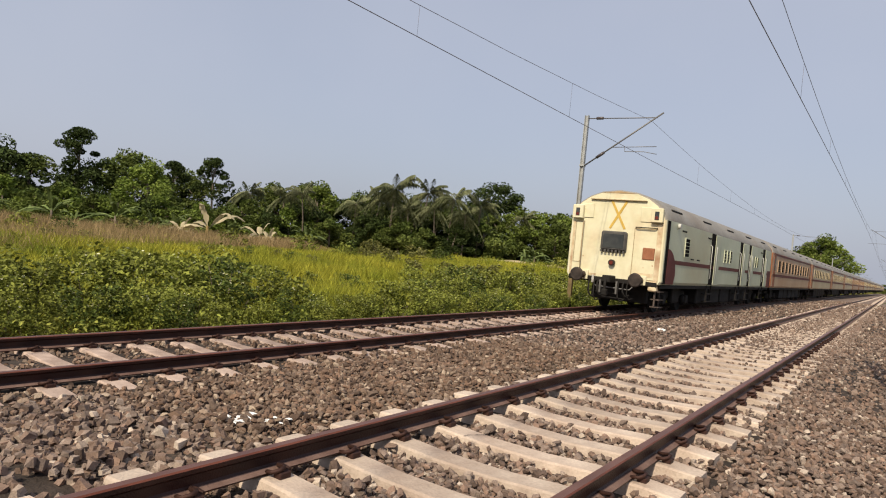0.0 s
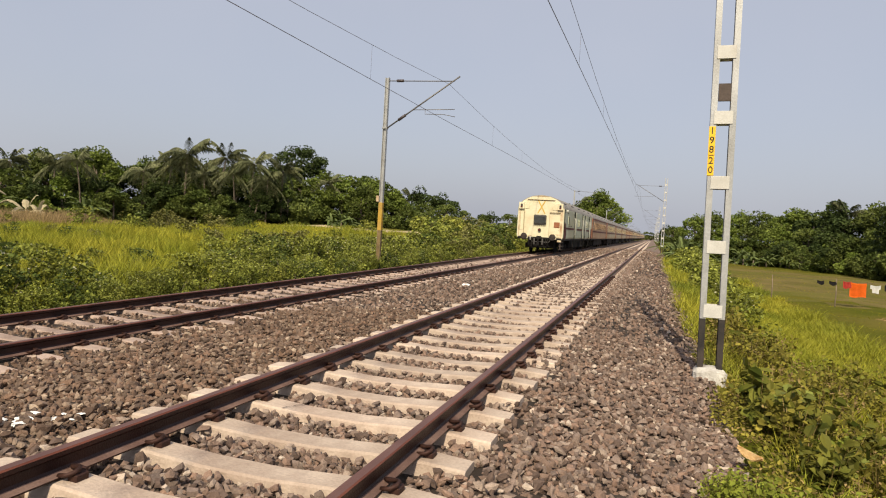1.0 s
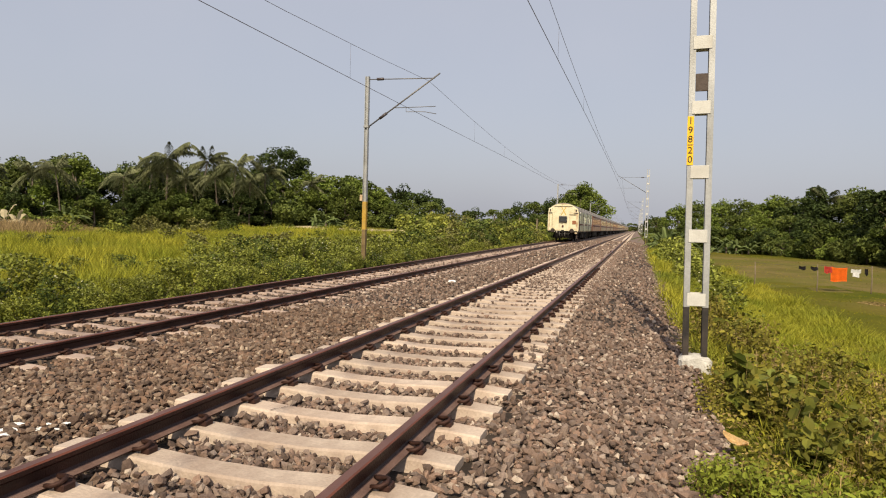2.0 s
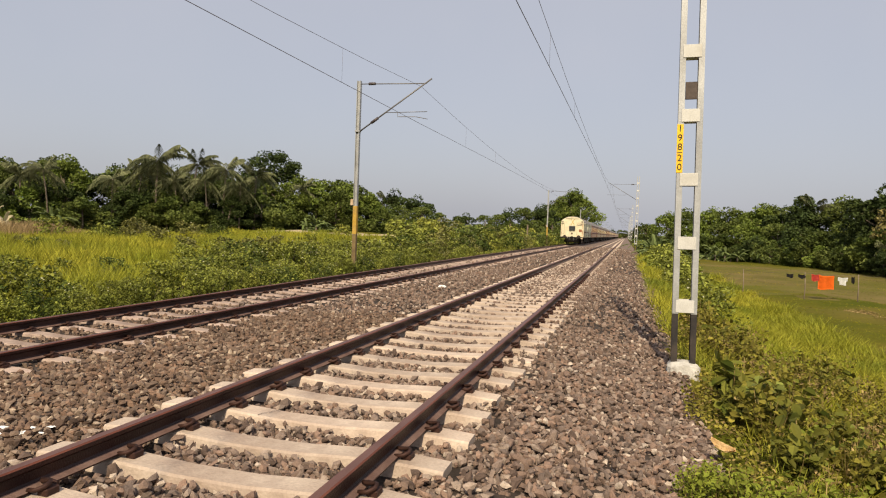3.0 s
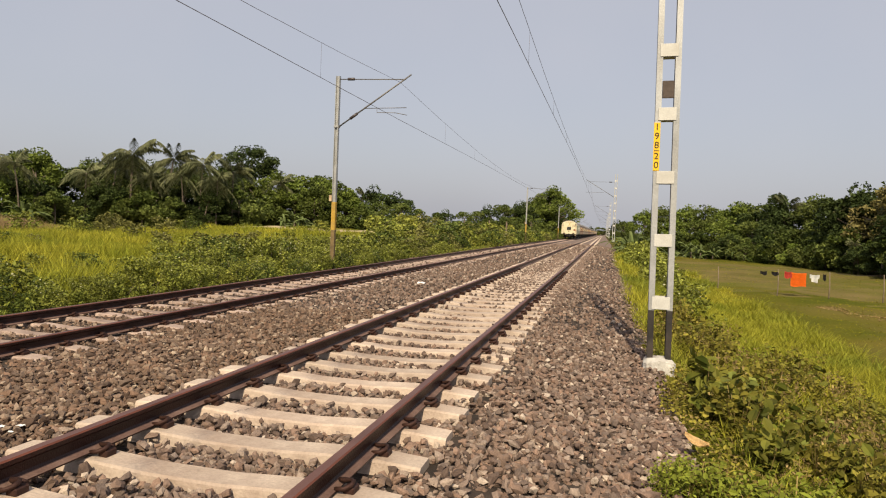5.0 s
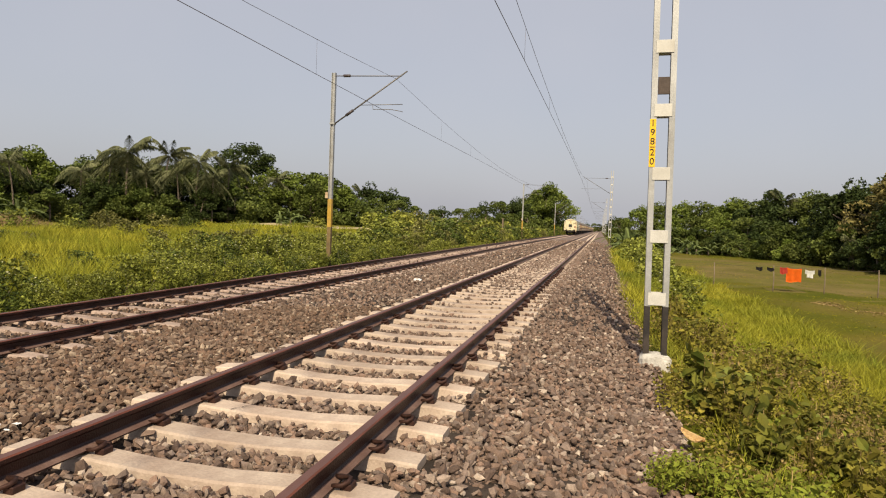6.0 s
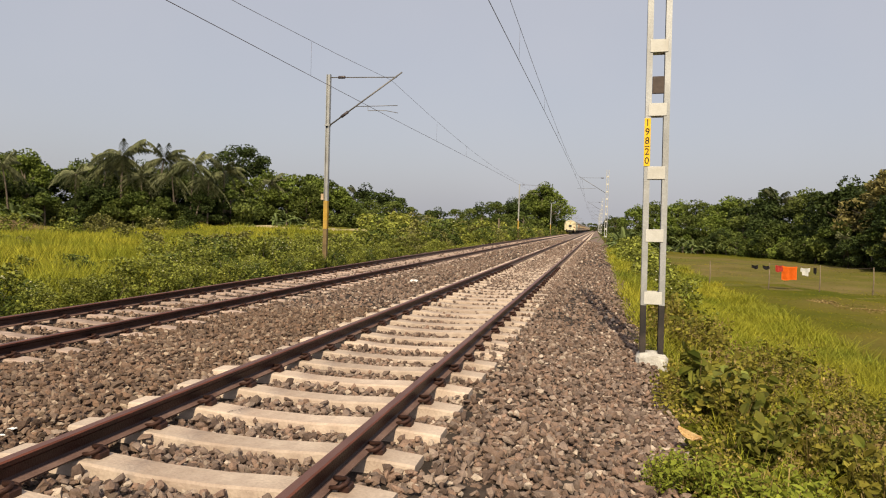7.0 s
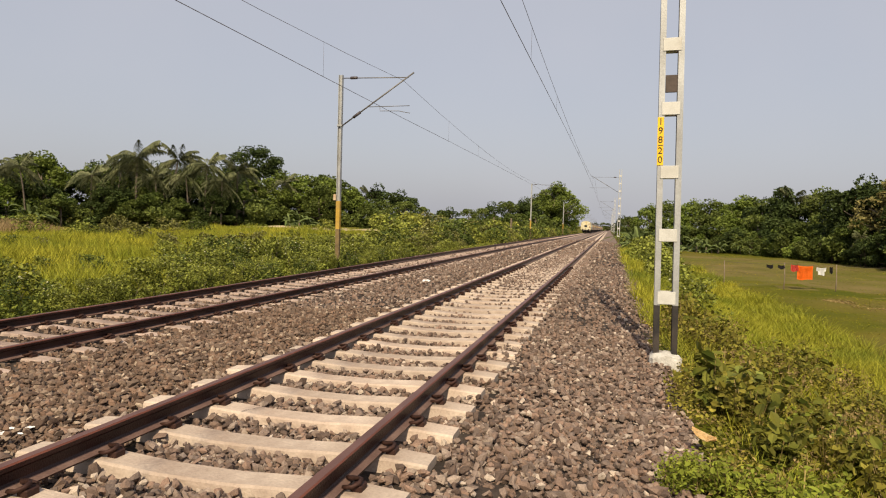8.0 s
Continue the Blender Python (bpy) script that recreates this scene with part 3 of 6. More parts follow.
# ---- overhead line ----
def build_mast(x, y, z, top, side):
    """A slim tubular-looking H-section mast with a cantilever over the far track. side: +1 reaches towards +x."""
    mast = thing("catenary_mast", "grey steel railway mast with a cantilever arm and faded yellow band", "mast", pose(x, y, 0), group="railway masts")
    bm = bmesh.new()
    add_box(bm, -0.075, -0.055, -0.075, 0.075, z - 0.6, top)
    add_box(bm, 0.055, 0.075, -0.075, 0.075, z - 0.6, top)
    add_box(bm, -0.054, 0.054, -0.006, 0.006, z - 0.6, top - 0.003)
    part("post", bm, M["galv"], mast)
    part("lower_sleeve", box(-0.0785, 0.0785, -0.0785, 0.0785, z + 0.34, z + 1.5, 0.008), M["yellow_brown"], mast, "worn brownish-yellow painted lower length")
    part("painted_band", box(-0.082, 0.082, -0.082, 0.082, z + 1.5, z + 2.6, 0.01), M["yellow_dull"], mast, "faded yellow painted band")
    part("foot", box(-0.085, 0.085, -0.085, 0.085, z - 0.3, z + 0.34, 0.01), M["black_paint"], mast, "black painted foot")
    part("junction_box", box(-0.17, -0.06, -0.14, -0.083, z + 2.62, z + 2.86, 0.01), M["junction"], mast, "small rusty pale junction box")
    reach = side * (abs(FAR_X - x) + 0.25)
    zt = top - 0.12
    part("tie_rod", tube([(side * 0.08, 0, zt), (reach * 0.93, 0, zt - 0.04)], 0.02, 6), M["arm"], mast)
    part("insulator", tube([(side * 0.38, 0, zt), (side * 0.40, 0, zt), (side * 0.66, 0, zt), (side * 0.68, 0, zt)], [0.03, 0.055, 0.055, 0.03], 10), M["insulator"], mast)
    zb = top - 1.95
    part("bracket_tube", tube([(side * 0.08, 0, zb), (reach * 1.0, 0, top + 0.02)], 0.03, 8), M["arm"], mast)
    k = 0.16
    a = Vector((side * 0.08, 0, zb)).lerp(Vector((reach * 1.0, 0, top + 0.02)), k)
    b = Vector((side * 0.08, 0, zb)).lerp(Vector((reach * 1.0, 0, top + 0.02)), k + 0.10)
    part("insulator", tube([a, b], [0.055, 0.055], 10), M["insulator"], mast)
    c = Vector((side * 0.08, 0, zb)).lerp(Vector((reach * 1.0, 0, top + 0.02)), 0.36)
    part("register_arm", tube([c, (reach * 0.95, 0, c.z + 0.02)], 0.014, 6), M["arm"], mast)
    part("steady_arm", tube([(reach * 0.55, 0, c.z - 0.02), (reach * 0.55, 0, c.z - 0.16), (reach * 0.80, 0, c.z - 0.17), (reach * 0.96, 0, c.z - 0.26)], 0.013, 6), M["arm"], mast)
    part("clamp", box(-0.10, 0.10, -0.09, 0.09, zb - 0.04, zb + 0.04, 0.01), M["galv"], mast)
    return mast


MAST_X, MAST_Y, SPAN = -8.05, 24.0, 64.0
MAST_TOP = 6.97
left_mast = build_mast(MAST_X, MAST_Y, -0.5, MAST_TOP, 1)
for k in range(1, 7):
    copy_thing(left_mast, pose(MAST_X + bend(MAST_Y + SPAN * k), MAST_Y + SPAN * k, dip(MAST_Y + SPAN * k)))


def build_wire_run(x, z_contact, z_top, y0, span, count, name_label, stagger=0.18):
    run = thing("overhead_line", name_label, "overhead line", pose(0, 0, 0), group="overhead lines")
    for which in ("catenary_wire", "contact_wire"):
        pts = []
        for k in range(-1, count):
            for i in range(12):
                s = i / 12
                y = y0 + (k + s) * span
                st = stagger * (1 - 2 * s if k % 2 else 2 * s - 1)
                z = z_contact if which == "contact_wire" else z_top - (z_top - z_contact - 0.22) * 4 * s * (1 - s)
                pts.append((x + st + bend(y), y, z + dip(y)))
        part(which, tube(pts, 0.008 if which == "contact_wire" else 0.0062, 5), M["wire"], run)
    for k in range(-1, 3):
        for i in range(1, 9):
            s = i / 9
            y = y0 + (k + s) * span
            st = stagger * (1 - 2 * s if k % 2 else 2 * s - 1)
            zt = z_top - (z_top - z_contact - 0.22) * 4 * s * (1 - s)
            part("dropper", tube([(x + st + bend(y), y, z_contact + dip(y)), (x + st + bend(y), y, zt + dip(y))], 0.003, 4), M["wire"], run)
    return run


build_wire_run(FAR_X, FAR_Z + 5.5, 6.72, MAST_Y, SPAN, 8, "copper contact and catenary wires over the second track", 0.15)
build_wire_run(0.27, 5.6, 6.8, 9.4, 68.0, 8, "copper contact and catenary wires over the near track", 0.06)


def text_mesh(body, size):
    cu = bpy.data.curves.new("digits", "FONT")
    cu.body, cu.size, cu.align_x, cu.align_y, cu.extrude = body, size, "CENTER", "CENTER", 0.002
    tmp = bpy.data.objects.new("digits", cu)
    scene.collection.objects.link(tmp)
    me = bpy.data.meshes.new_from_object(tmp)
    bpy.data.objects.remove(tmp)
    return me


def build_lattice_mast(x, y, z, top, detailed):
    """Two steel channels joined by flat battens, in a whitewashed concrete block."""
    mast = thing("battened_mast", "silver railway mast of two battened channels in a whitewashed concrete block" if detailed else "distant silver battened railway mast", "mast", pose(x, y, 0), group="battened masts")
    w = 0.155
    for s in (-1, 1):
        for nm, z0, z1, mt in (("channel", z + 0.73, top, M["galv"]), ("channel_foot", z - 0.45, z + 0.73, M["black_paint"])):
            bm = bmesh.new()
            c_sec = [(w, -0.075), (w, 0.075), (w - 0.075, 0.075), (w - 0.075, 0.065), (w - 0.007, 0.065), (w - 0.007, -0.065), (w - 0.075, -0.065), (w - 0.075, -0.075)]
            lo = [bm.verts.new((s * a, b, z0)) for a, b in c_sec]
            hi = [bm.verts.new((s * a, b, z1)) for a, b in c_sec]
            for q in range(8):
                bm.faces.new((lo[q], lo[(q + 1) % 8], hi[(q + 1) % 8], hi[q]))
            bm.faces.new(lo)
            bm.faces.new(hi)
            bmesh.ops.recalc_face_normals(bm, faces=bm.faces[:])
            part(nm, bm, mt, mast, "black painted foot" if "foot" in nm else "")
    zs = np.arange(0.49, top, 0.845)
    for zz in zs:
        bm = box(-0.115, 0.115, -0.086, -0.0765, zz - 0.085, zz + 0.085, 0.003)
        add_box(bm, -0.115, 0.115, 0.0765, 0.086, zz - 0.085, zz + 0.085, 0.003)
        add_box(bm, -0.075, 0.075, -0.076, 0.076, zz - 0.083, zz - 0.073)
        part("batten", bm, M["cream_paint"], mast)
    if detailed:
        bm = bmesh.new()
        add_box(bm, -0.22, 0.22, -0.20, 0.20, z - 0.5, z + 0.05, 0.05)
        bmesh.ops.subdivide_edges(bm, edges=bm.edges[:], cuts=3, use_grid_fill=True)
        for v in bm.verts:
            v.co.x *= 0.88 + 0.5 * max(0.0, z + 0.05 - v.co.z)
            v.co.y *= 0.88 + 0.5 * max(0.0, z + 0.05 - v.co.z)
            v.co += Vector(noise.noise_vector(v.co * 7)) * 0.028
            if v.co.z > z - 0.05:
                v.co.z += 0.05 * max(0, 1 - abs(v.co.x) / 0.3)
        part("concrete_block", bm, M["white_wash"], mast, "rough whitewashed concrete block")
        part("brown_plate", box(-0.075, 0.08, -0.06, -0.03, 3.24, 3.47, 0.004), M["brown_box"], mast, "small brown plate")
    return mast


POLE_X, POLE_Y, POLE_Z = 3.14, 9.4, -0.34
pole = build_lattice_mast(POLE_X, POLE_Y, POLE_Z, 8.3, True)
pole.matrix_basis = pose(POLE_X, POLE_Y, 0, 0, -1.0, 0)
plate = part("number_plate", box(-0.165, -0.085, -0.084, -0.0765, 2.27, 2.91, 0.002), M["yellow"], pole, "yellow number plate")
for i, ch in enumerate("198"):
    d = text_mesh(ch, 0.125)
    d.materials.append(M["black_paint"])
    part("digit", d, None, plate).matrix_basis = pose(-0.125, -0.087, 2.85 - i * 0.121, 90, 0, 0)
for i, ch in enumerate("20"):
    d = text_mesh(ch, 0.125)
    d.materials.append(M["black_paint"])
    part("digit", d, None, plate).matrix_basis = pose(-0.125, -0.087, 2.462 - i * 0.12, 90, 0, 0)
part("dash", box(-0.155, -0.095, -0.0875, -0.085, 2.531, 2.541), M["black_paint"], plate)
def build_cantilever(mast, x, top):
    part("bracket_tube", tube([(-0.16, 0, top - 2.0), (x, 0, top - 0.15)], 0.026, 8), M["arm"], mast)
    part("tie_rod", tube([(-0.16, 0, top - 0.3), (x * 0.93, 0, top - 0.3)], 0.016, 6), M["arm"], mast)
    part("insulator", tube([(-0.45, 0, top - 0.3), (-0.75, 0, top - 0.3)], 0.055, 10), M["insulator"], mast)
    part("register_arm", tube([(x * 0.4, 0, top - 1.5), (x * 1.05, 0, top - 1.52)], 0.014, 6), M["arm"], mast)
build_cantilever(pole, -3.2, 7.4)
far_pole = build_lattice_mast(POLE_X, POLE_Y + 68.0, POLE_Z, 8.0, False)
build_cantilever(far_pole, -3.2, 7.4)
far_pole.matrix_basis = pose(POLE_X + bend(POLE_Y + 68.0), POLE_Y + 68.0, dip(POLE_Y + 68.0))
for k in range(2, 6):
    copy_thing(far_pole, pose(POLE_X + bend(POLE_Y + 68.0 * k), POLE_Y + 68.0 * k, dip(POLE_Y + 68.0 * k)))


# ---- train ----
COACH, HALF = 21.4, 1.62
TRAIN_ROWS = [(0.0, 21.1), (0.5, 33.3), (1.0, 45.6), (1.5, 57.9), (2.0, 70.3), (2.5, 82.8), (3.0, 95.4), (3.5, 108.0), (4.0, 120.7), (4.5, 133.4), (5.0, 146.1), (5.5, 158.8), (6.0, 171.5), (6.5, 184.2), (7.0, 197.0), (7.5, 210.0), (8.0, 223.0)]


def section(bulge=0.0):
    """Half outline of the body, from the sole bar up over the roof."""
    pts = [(1.56, 1.02), (HALF, 1.12), (HALF, 2.2), (HALF - 0.01, 3.12), (1.50, 3.36), (1.30, 3.58), (1.0, 3.78), (0.6, 3.93), (0.0, 4.0)]
    return pts + [(-x, z) for x, z in pts[-2::-1]]


def coach_body(side, band, end_mat):
    """Walls, roof and rounded ends in one shell. Materials: side, band, roof, end wall."""
    sec = section()
    bm = bmesh.new()
    ys = [0.0, 0.06, 0.5, COACH - 0.5, COACH - 0.06, COACH]
    rings = []
    for i, y in enumerate(ys):
        k = 0.975 if i in (0, 5) else 1.0
        rings.append([bm.verts.new((x * k, y, 1.02 + (z - 1.02) * (0.985 if i in (0, 5) else 1.0))) for x, z in sec])
    n = len(sec)
    for j in range(len(ys) - 1):
        for i in range(n - 1):
            f = bm.faces.new((rings[j][i], rings[j][i + 1], rings[j + 1][i + 1], rings[j + 1][i]))
            f.material_index = 2 if 3 <= i <= n - 5 else (3 if j in (0, len(ys) - 2) else 0)
            f.smooth = 3 <= i <= n - 5
        bm.faces.new((rings[j][0], rings[j + 1][0], rings[j + 1][-1], rings[j][-1])).material_index = 1
    for ring in (rings[0][::-1], rings[-1]):
        bm.faces.new(ring).material_index = 3
    bmesh.ops.recalc_face_normals(bm, faces=bm.faces[:])
    return mesh_of("coach", bm, side, M["under"], M["roof"], end_mat)


def bogie_mesh():
    bm = bmesh.new()
    for s in (-1, 1):
        add_box(bm, s * 1.02 - 0.07, s * 1.02 + 0.07, -1.75, 1.75, 0.50, 0.78, 0.03)
        add_box(bm, s * 1.15 - 0.08, s * 1.15 + 0.08, -0.45, 0.45, 0.34, 0.92, 0.04)
        for y in (-1.45, 1.45):
            add_box(bm, s * 1.16 - 0.1, s * 1.16 + 0.1, y - 0.16, y + 0.16, 0.32, 0.64, 0.04)
            for dy in (-0.3, 0.3):
                add_tube(bm, [(s * 1.16, y + dy, 0.30), (s * 1.16, y + dy, 0.62)], 0.075, 8)
    add_box(bm, -1.1, 1.1, -0.3, 0.3, 0.55, 0.98, 0.03)
    return mesh_of("bogie", bm, M["under"])


def wheelset_mesh():
    bm = bmesh.new()
    for s in (-1, 1):
        prof = [(0.80, 0.49), (0.83, 0.49), (0.84, 0.457), (0.93, 0.452), (0.94, 0.40), (0.90, 0.38), (0.89, 0.12)]
        rings = [[bm.verts.new((s * x, r * math.cos(a), 0.457 + r * math.sin(a))) for a in (2 * math.pi * k / 24 for k in range(24))] for x, r in prof]
        for a, b in zip(rings, rings[1:]):
            for k in range(24):
                bm.faces.new((a[k], a[(k + 1) % 24], b[(k + 1) % 24], b[k])).smooth = True
        bm.faces.new(rings[0])
        bm.faces.new(rings[-1])
    add_tube(bm, [(-0.9, 0, 0.457), (0.9, 0, 0.457)], 0.09, 10)
    bmesh.ops.recalc_face_normals(bm, faces=bm.faces[:])
    return mesh_of("wheelset", bm, M["under"])


def window_mesh(w, h, bars):
    """A framed window with horizontal bars; lies in the x = 0 plane, faces +x."""
    bm = bmesh.new()
    add_box(bm, -0.01, 0.012, -w / 2, w / 2, -h / 2, h / 2, 0, 1)
    for y0, y1, z0, z1 in ((-w / 2 - 0.03, w / 2 + 0.03, h / 2, h / 2 + 0.03), (-w / 2 - 0.03, w / 2 + 0.03, -h / 2 - 0.03, -h / 2), (-w / 2 - 0.03, -w / 2, -h / 2, h / 2), (w / 2, w / 2 + 0.03, -h / 2, h / 2)):
        add_box(bm, -0.01, 0.02, y0, y1, z0, z1)
    for i in range(bars):
        z = -h / 2 + (i + 1) * h / (bars + 1)
        add_box(bm, 0.014, 0.026, -w / 2, w / 2, z - 0.007, z + 0.007)
    return bm


BOGIE, WHEELSET = bogie_mesh(), wheelset_mesh()
BUFFER_BM = bmesh.new()
add_tube(BUFFER_BM, [(0, 0, 0), (0, -0.30, 0)], 0.11, 14)
add_tube(BUFFER_BM, [(0, -0.30, 0), (0, -0.58, 0)], 0.075, 12)
add_tube(BUFFER_BM, [(0, -0.56, 0), (0, -0.60, 0), (0, -0.63, 0)], [0.225, 0.23, 0.19], 20)
BUFFER = mesh_of("buffer", BUFFER_BM, M["buffer_steel"])
VENT = mesh_of("roof_vent", box(-0.035, 0.035, -0.62, 0.62, 0, 0.045, 0.012), M["under"])
UNDERBOX = mesh_of("equipment_box", box(-1.38, 1.38, -0.93, 0.93, 0.30, 1.0, 0.04), M["under"])


def coach_common(co):
    """Running gear, gangway, roof vents and gear boxes under a coach."""
    for y in (3.3, COACH - 3.3):
        b = part("bogie", BOGIE, None, co)
        b.location = (0, y, 0)
        for d in (-1.45, 1.45):
            part("wheelset", WHEELSET, None, co).location = (0, y + d, 0)
    for y in (6.6, 8.7, 10.8, 12.9, 15.0):
        part("equipment_box", UNDERBOX, None, co).location = (0, y, 0)
    for y in np.arange(1.9, COACH - 1, 4.4):
        for s in (-1, 1):
            v = part("roof_vent", VENT, None, co)
            v.matrix_basis = pose(s * 1.36, y, 3.50, 0, s * 46, 0)
    part("sole_bar", box(-1.57, 1.57, 0.15, COACH - 0.15, 0.90, 1.03, 0.01), M["under"], co)


def band_strips(co, mat, z0, z1, skip=()):
    for s in (-1, 1):
        part("waist_band", box(s * (HALF + 0.004) - 0.006, s * (HALF + 0.004) + 0.006, 0.5, COACH - 0.5, z0, z1), mat, co, "maroon waist band")


def build_last_coach(train):
    co = part("coach", coach_body(M["coach_side"], M["under"], M["coach_cream"]), None, train, "luggage and guard coach with a weathered cream end and pale sides")
    coach_common(co)
    band_strips(co, M["maroon"], 1.72, 1.86)
    # end wall
    bm = bmesh.new()
    add_box(bm, -0.038, 0.038, -0.012, 0.004, -0.52, 0.52, 0, 0, pose(0.03, 0, 3.17, 0, 29, 0))
    add_box(bm, -0.038, 0.038, -0.016, 0.0, -0.52, 0.52, 0, 0, pose(0.03, 0, 3.17, 0, -29, 0))
    part("painted_cross", bm, M["mustard"], co, "mustard painted cross")
    bm = box(-0.45, 0.42, -0.14, 0.0, 1.98, 2.62, 0.05)
    for i in range(7):
        add_box(bm, -0.44 + i * 0.125, -0.37 + i * 0.125, -0.13, 0.0, 1.92, 2.0, 0.01)
    part("vestibule_cover", bm, M["mesh_grey"], co, "dark grimy vestibule cover with a ragged lower edge")
    part("vestibule_pane", box(-0.36, 0.33, -0.15, -0.135, 2.06, 2.52, 0.01), M["dark_glass"], co)
    for s in (-1, 1):
        bx = s * 1.34
        bm = box(bx - 0.19, bx + 0.19, -0.16, 0.0, 2.98, 3.44, 0.02)
        lamp = part("lamp_box", bm, M["coach_cream"], co, "cream tail lamp box")
        part("lens", box(bx - 0.07, bx + 0.07, -0.168, -0.155, 3.06, 3.33, 0.01), M["dark_glass"], lamp)
        part("lens", tube([(bx, -0.155, 3.13), (bx, -0.175, 3.13)], 0.055, 12), M["lamp_red"], lamp)
        bb = part("buffer", BUFFER, None, co, "dark steel side buffer")
        bb.location = (s * 0.98, 0, 1.10)
        part("buffer_plate", box(s * 0.98 - 0.18, s * 0.98 + 0.18, -0.06, 0.02, 0.94, 1.26, 0.02), M["coach_cream"], co)
    lamp = part("tail_lamp", tube([(-0.02, 0, 1.58), (-0.02, -0.12, 1.58)], 0.105, 16), M["buffer_steel"], co, "round tail lamp housing")
    part("lens", tube([(-0.02, -0.12, 1.58), (-0.02, -0.14, 1.58)], 0.065, 16), M["lamp_red"], lamp)
    # raised panels and seams
    for x0, x1, z0, z1 in ((0.62, 1.42, 1.12, 2.78), (-1.42, -1.16, 1.5, 2.9)):
        bm = bmesh.new()
        for a in ((x0, x1, z1 - 0.02, z1), (x0, x0 + 0.02, z0, z1), (x1 - 0.02, x1, z0, z1), (x0, x1, z0, z0 + 0.02)):
            add_box(bm, a[0], a[1], -0.012, 0.0, a[2], a[3])
        part("panel_seam", bm, M["seam"], co)
    part("corner_panel", box(-1.18, -0.82, -0.03, 0, 3.02, 3.5, 0.015), M["coach_cream"], co)
    part("corner_panel", box(0.78, 1.14, -0.03, 0, 2.98, 3.46, 0.015), M["coach_cream"], co)
    part("hatch", box(0.95, 1.34, -0.03, 0, 1.78, 2.16, 0.02), M["rust_brown"], co, "rust-brown square hatch plate")
    part("handrail", tube([(0.66, -0.03, 2.80), (0.70, -0.09, 2.80), (1.30, -0.09, 2.80), (1.36, -0.03, 2.80)], 0.018, 6), M["under"], co)
    part("handrail", tube([(-1.12, -0.02, 1.3), (-1.12, -0.08, 1.34), (-1.12, -0.08, 2.86), (-1.12, -0.02, 2.9)], 0.014, 6), M["seam"], co)
    sec = [(x * 0.975, 1.02 + (z - 1.02) * 0.985) for x, z in section() if z > 3.85]
    bm = bmesh.new()
    a = [bm.verts.new((x, -0.012, z)) for x, z in sec]
    b = [bm.verts.new((x, 0.02, z)) for x, z in sec]
    bm.faces.new(a)
    for i in range(len(a) - 1):
        bm.faces.new((a[i], b[i], b[i + 1], a[i + 1]))
    part("roof_end", bm, M["roof_brown"], co, "brown weathered roof end")
    part("roof_lip", box(-0.95, 0.95, -0.08, 0.02, 3.64, 3.675, 0.012), M["seam"], co, "grimy rain lip")
    # plain black block added to darken the view under the coach end
    part("brake_rigging", box(-0.95, 0.95, 0.75, 1.1, 0.32, 0.98, 0.03), M["under"], co)
    part("headstock", box(-1.5, 1.5, -0.05, 0.12, 0.93, 1.08, 0.02), M["under"], co)
    part("corner_skirt", box(1.22, 1.5, -0.03, 0.25, 0.78, 1.12, 0.04), M["coach_rust"], co, "scuffed pale corner skirt")
    # drawgear, hoses and steps
    bm = bmesh.new()
    add_box(bm, -0.14, 0.14, -0.5, 0.1, 0.92, 1.16, 0.03)
    add_tube(bm, [(0, -0.45, 1.04), (0, -0.56, 0.9), (0, -0.54, 0.66), (0, -0.46, 0.55)], 0.045, 8)
    add_box(bm, -0.09, 0.09, -0.62, -0.42, 0.5, 0.72, 0.03)
    part("coupling", bm, M["under"], co, "heavy black screw coupling")
    for x, drop, r in ((-0.70, 0.42, 0.03), (-0.52, 0.30, 0.024), (-0.40, 0.48, 0.03), (0.30, 0.36, 0.026), (0.46, 0.52, 0.03), (0.60, 0.44, 0.022)):
        part("hose", tube([(x, 0.0, 0.98), (x, -0.16, 0.90), (x + 0.03, -0.22, drop + 0.14), (x + 0.10, -0.16, drop), (x + 0.22, -0.10, drop + 0.06)], r, 6), M["under"], co)
    for x0, x1, y, z, mt in ((-0.55, 0.75, -0.02, 0.80, "arm"), (-0.80, 0.30, 0.06, 0.62, "under"), (-0.35, 0.62, -0.06, 0.48, "under")):
        part("air_pipe", tube([(x0, y, z), (x0 + 0.08, y - 0.05, z - 0.03), (x1 - 0.1, y - 0.05, z - 0.05), (x1, y, z + 0.08)], 0.022, 6), M[mt], co)
    for x in (-0.34, 0.22):
        part("safety_bracket", box(x - 0.03, x + 0.03, -0.10, 0.03, 0.56, 0.98, 0.01), M["arm"], co)
    for x, z, w, h in ((1.02, 1.52, 0.03, 0.02), (1.30, 1.60, 0.02, 0.025), (-1.06, 1.72, 0.025, 0.02)):
        part("rust_spot", box(x - w, x + w, -0.006, 0.008, z - h, z + h, 0.0), M["coach_rust"], co)
    part("marker", box(-0.66, -0.58, -0.07, -0.05, 0.86, 1.12, 0.01), M["white_wash"], co)
    for y0 in (0.12,):
        bm = bmesh.new()
        for z in (0.28, 0.52, 0.78):
            add_box(bm, 1.30, 1.58, y0, y0 + 0.5, z, z + 0.03)
        for y in (y0, y0 + 0.48):
            add_box(bm, 1.40, 1.45, y, y + 0.03, 0.28, 1.03)
        part("step_ladder", bm, M["brown_box"], co, "grey metal step ladder")
    # side wall
    S = HALF + 0.004
    # flat dark panel on the wall in place of the recess's shade
    part("recess", box(S - 0.03, S + 0.006, 0.16, 0.46, 1.06, 3.1, 0.005), M["interior_shade"], co, "corner recess, its shade painted as a flat dark panel")
    bm = bmesh.new()
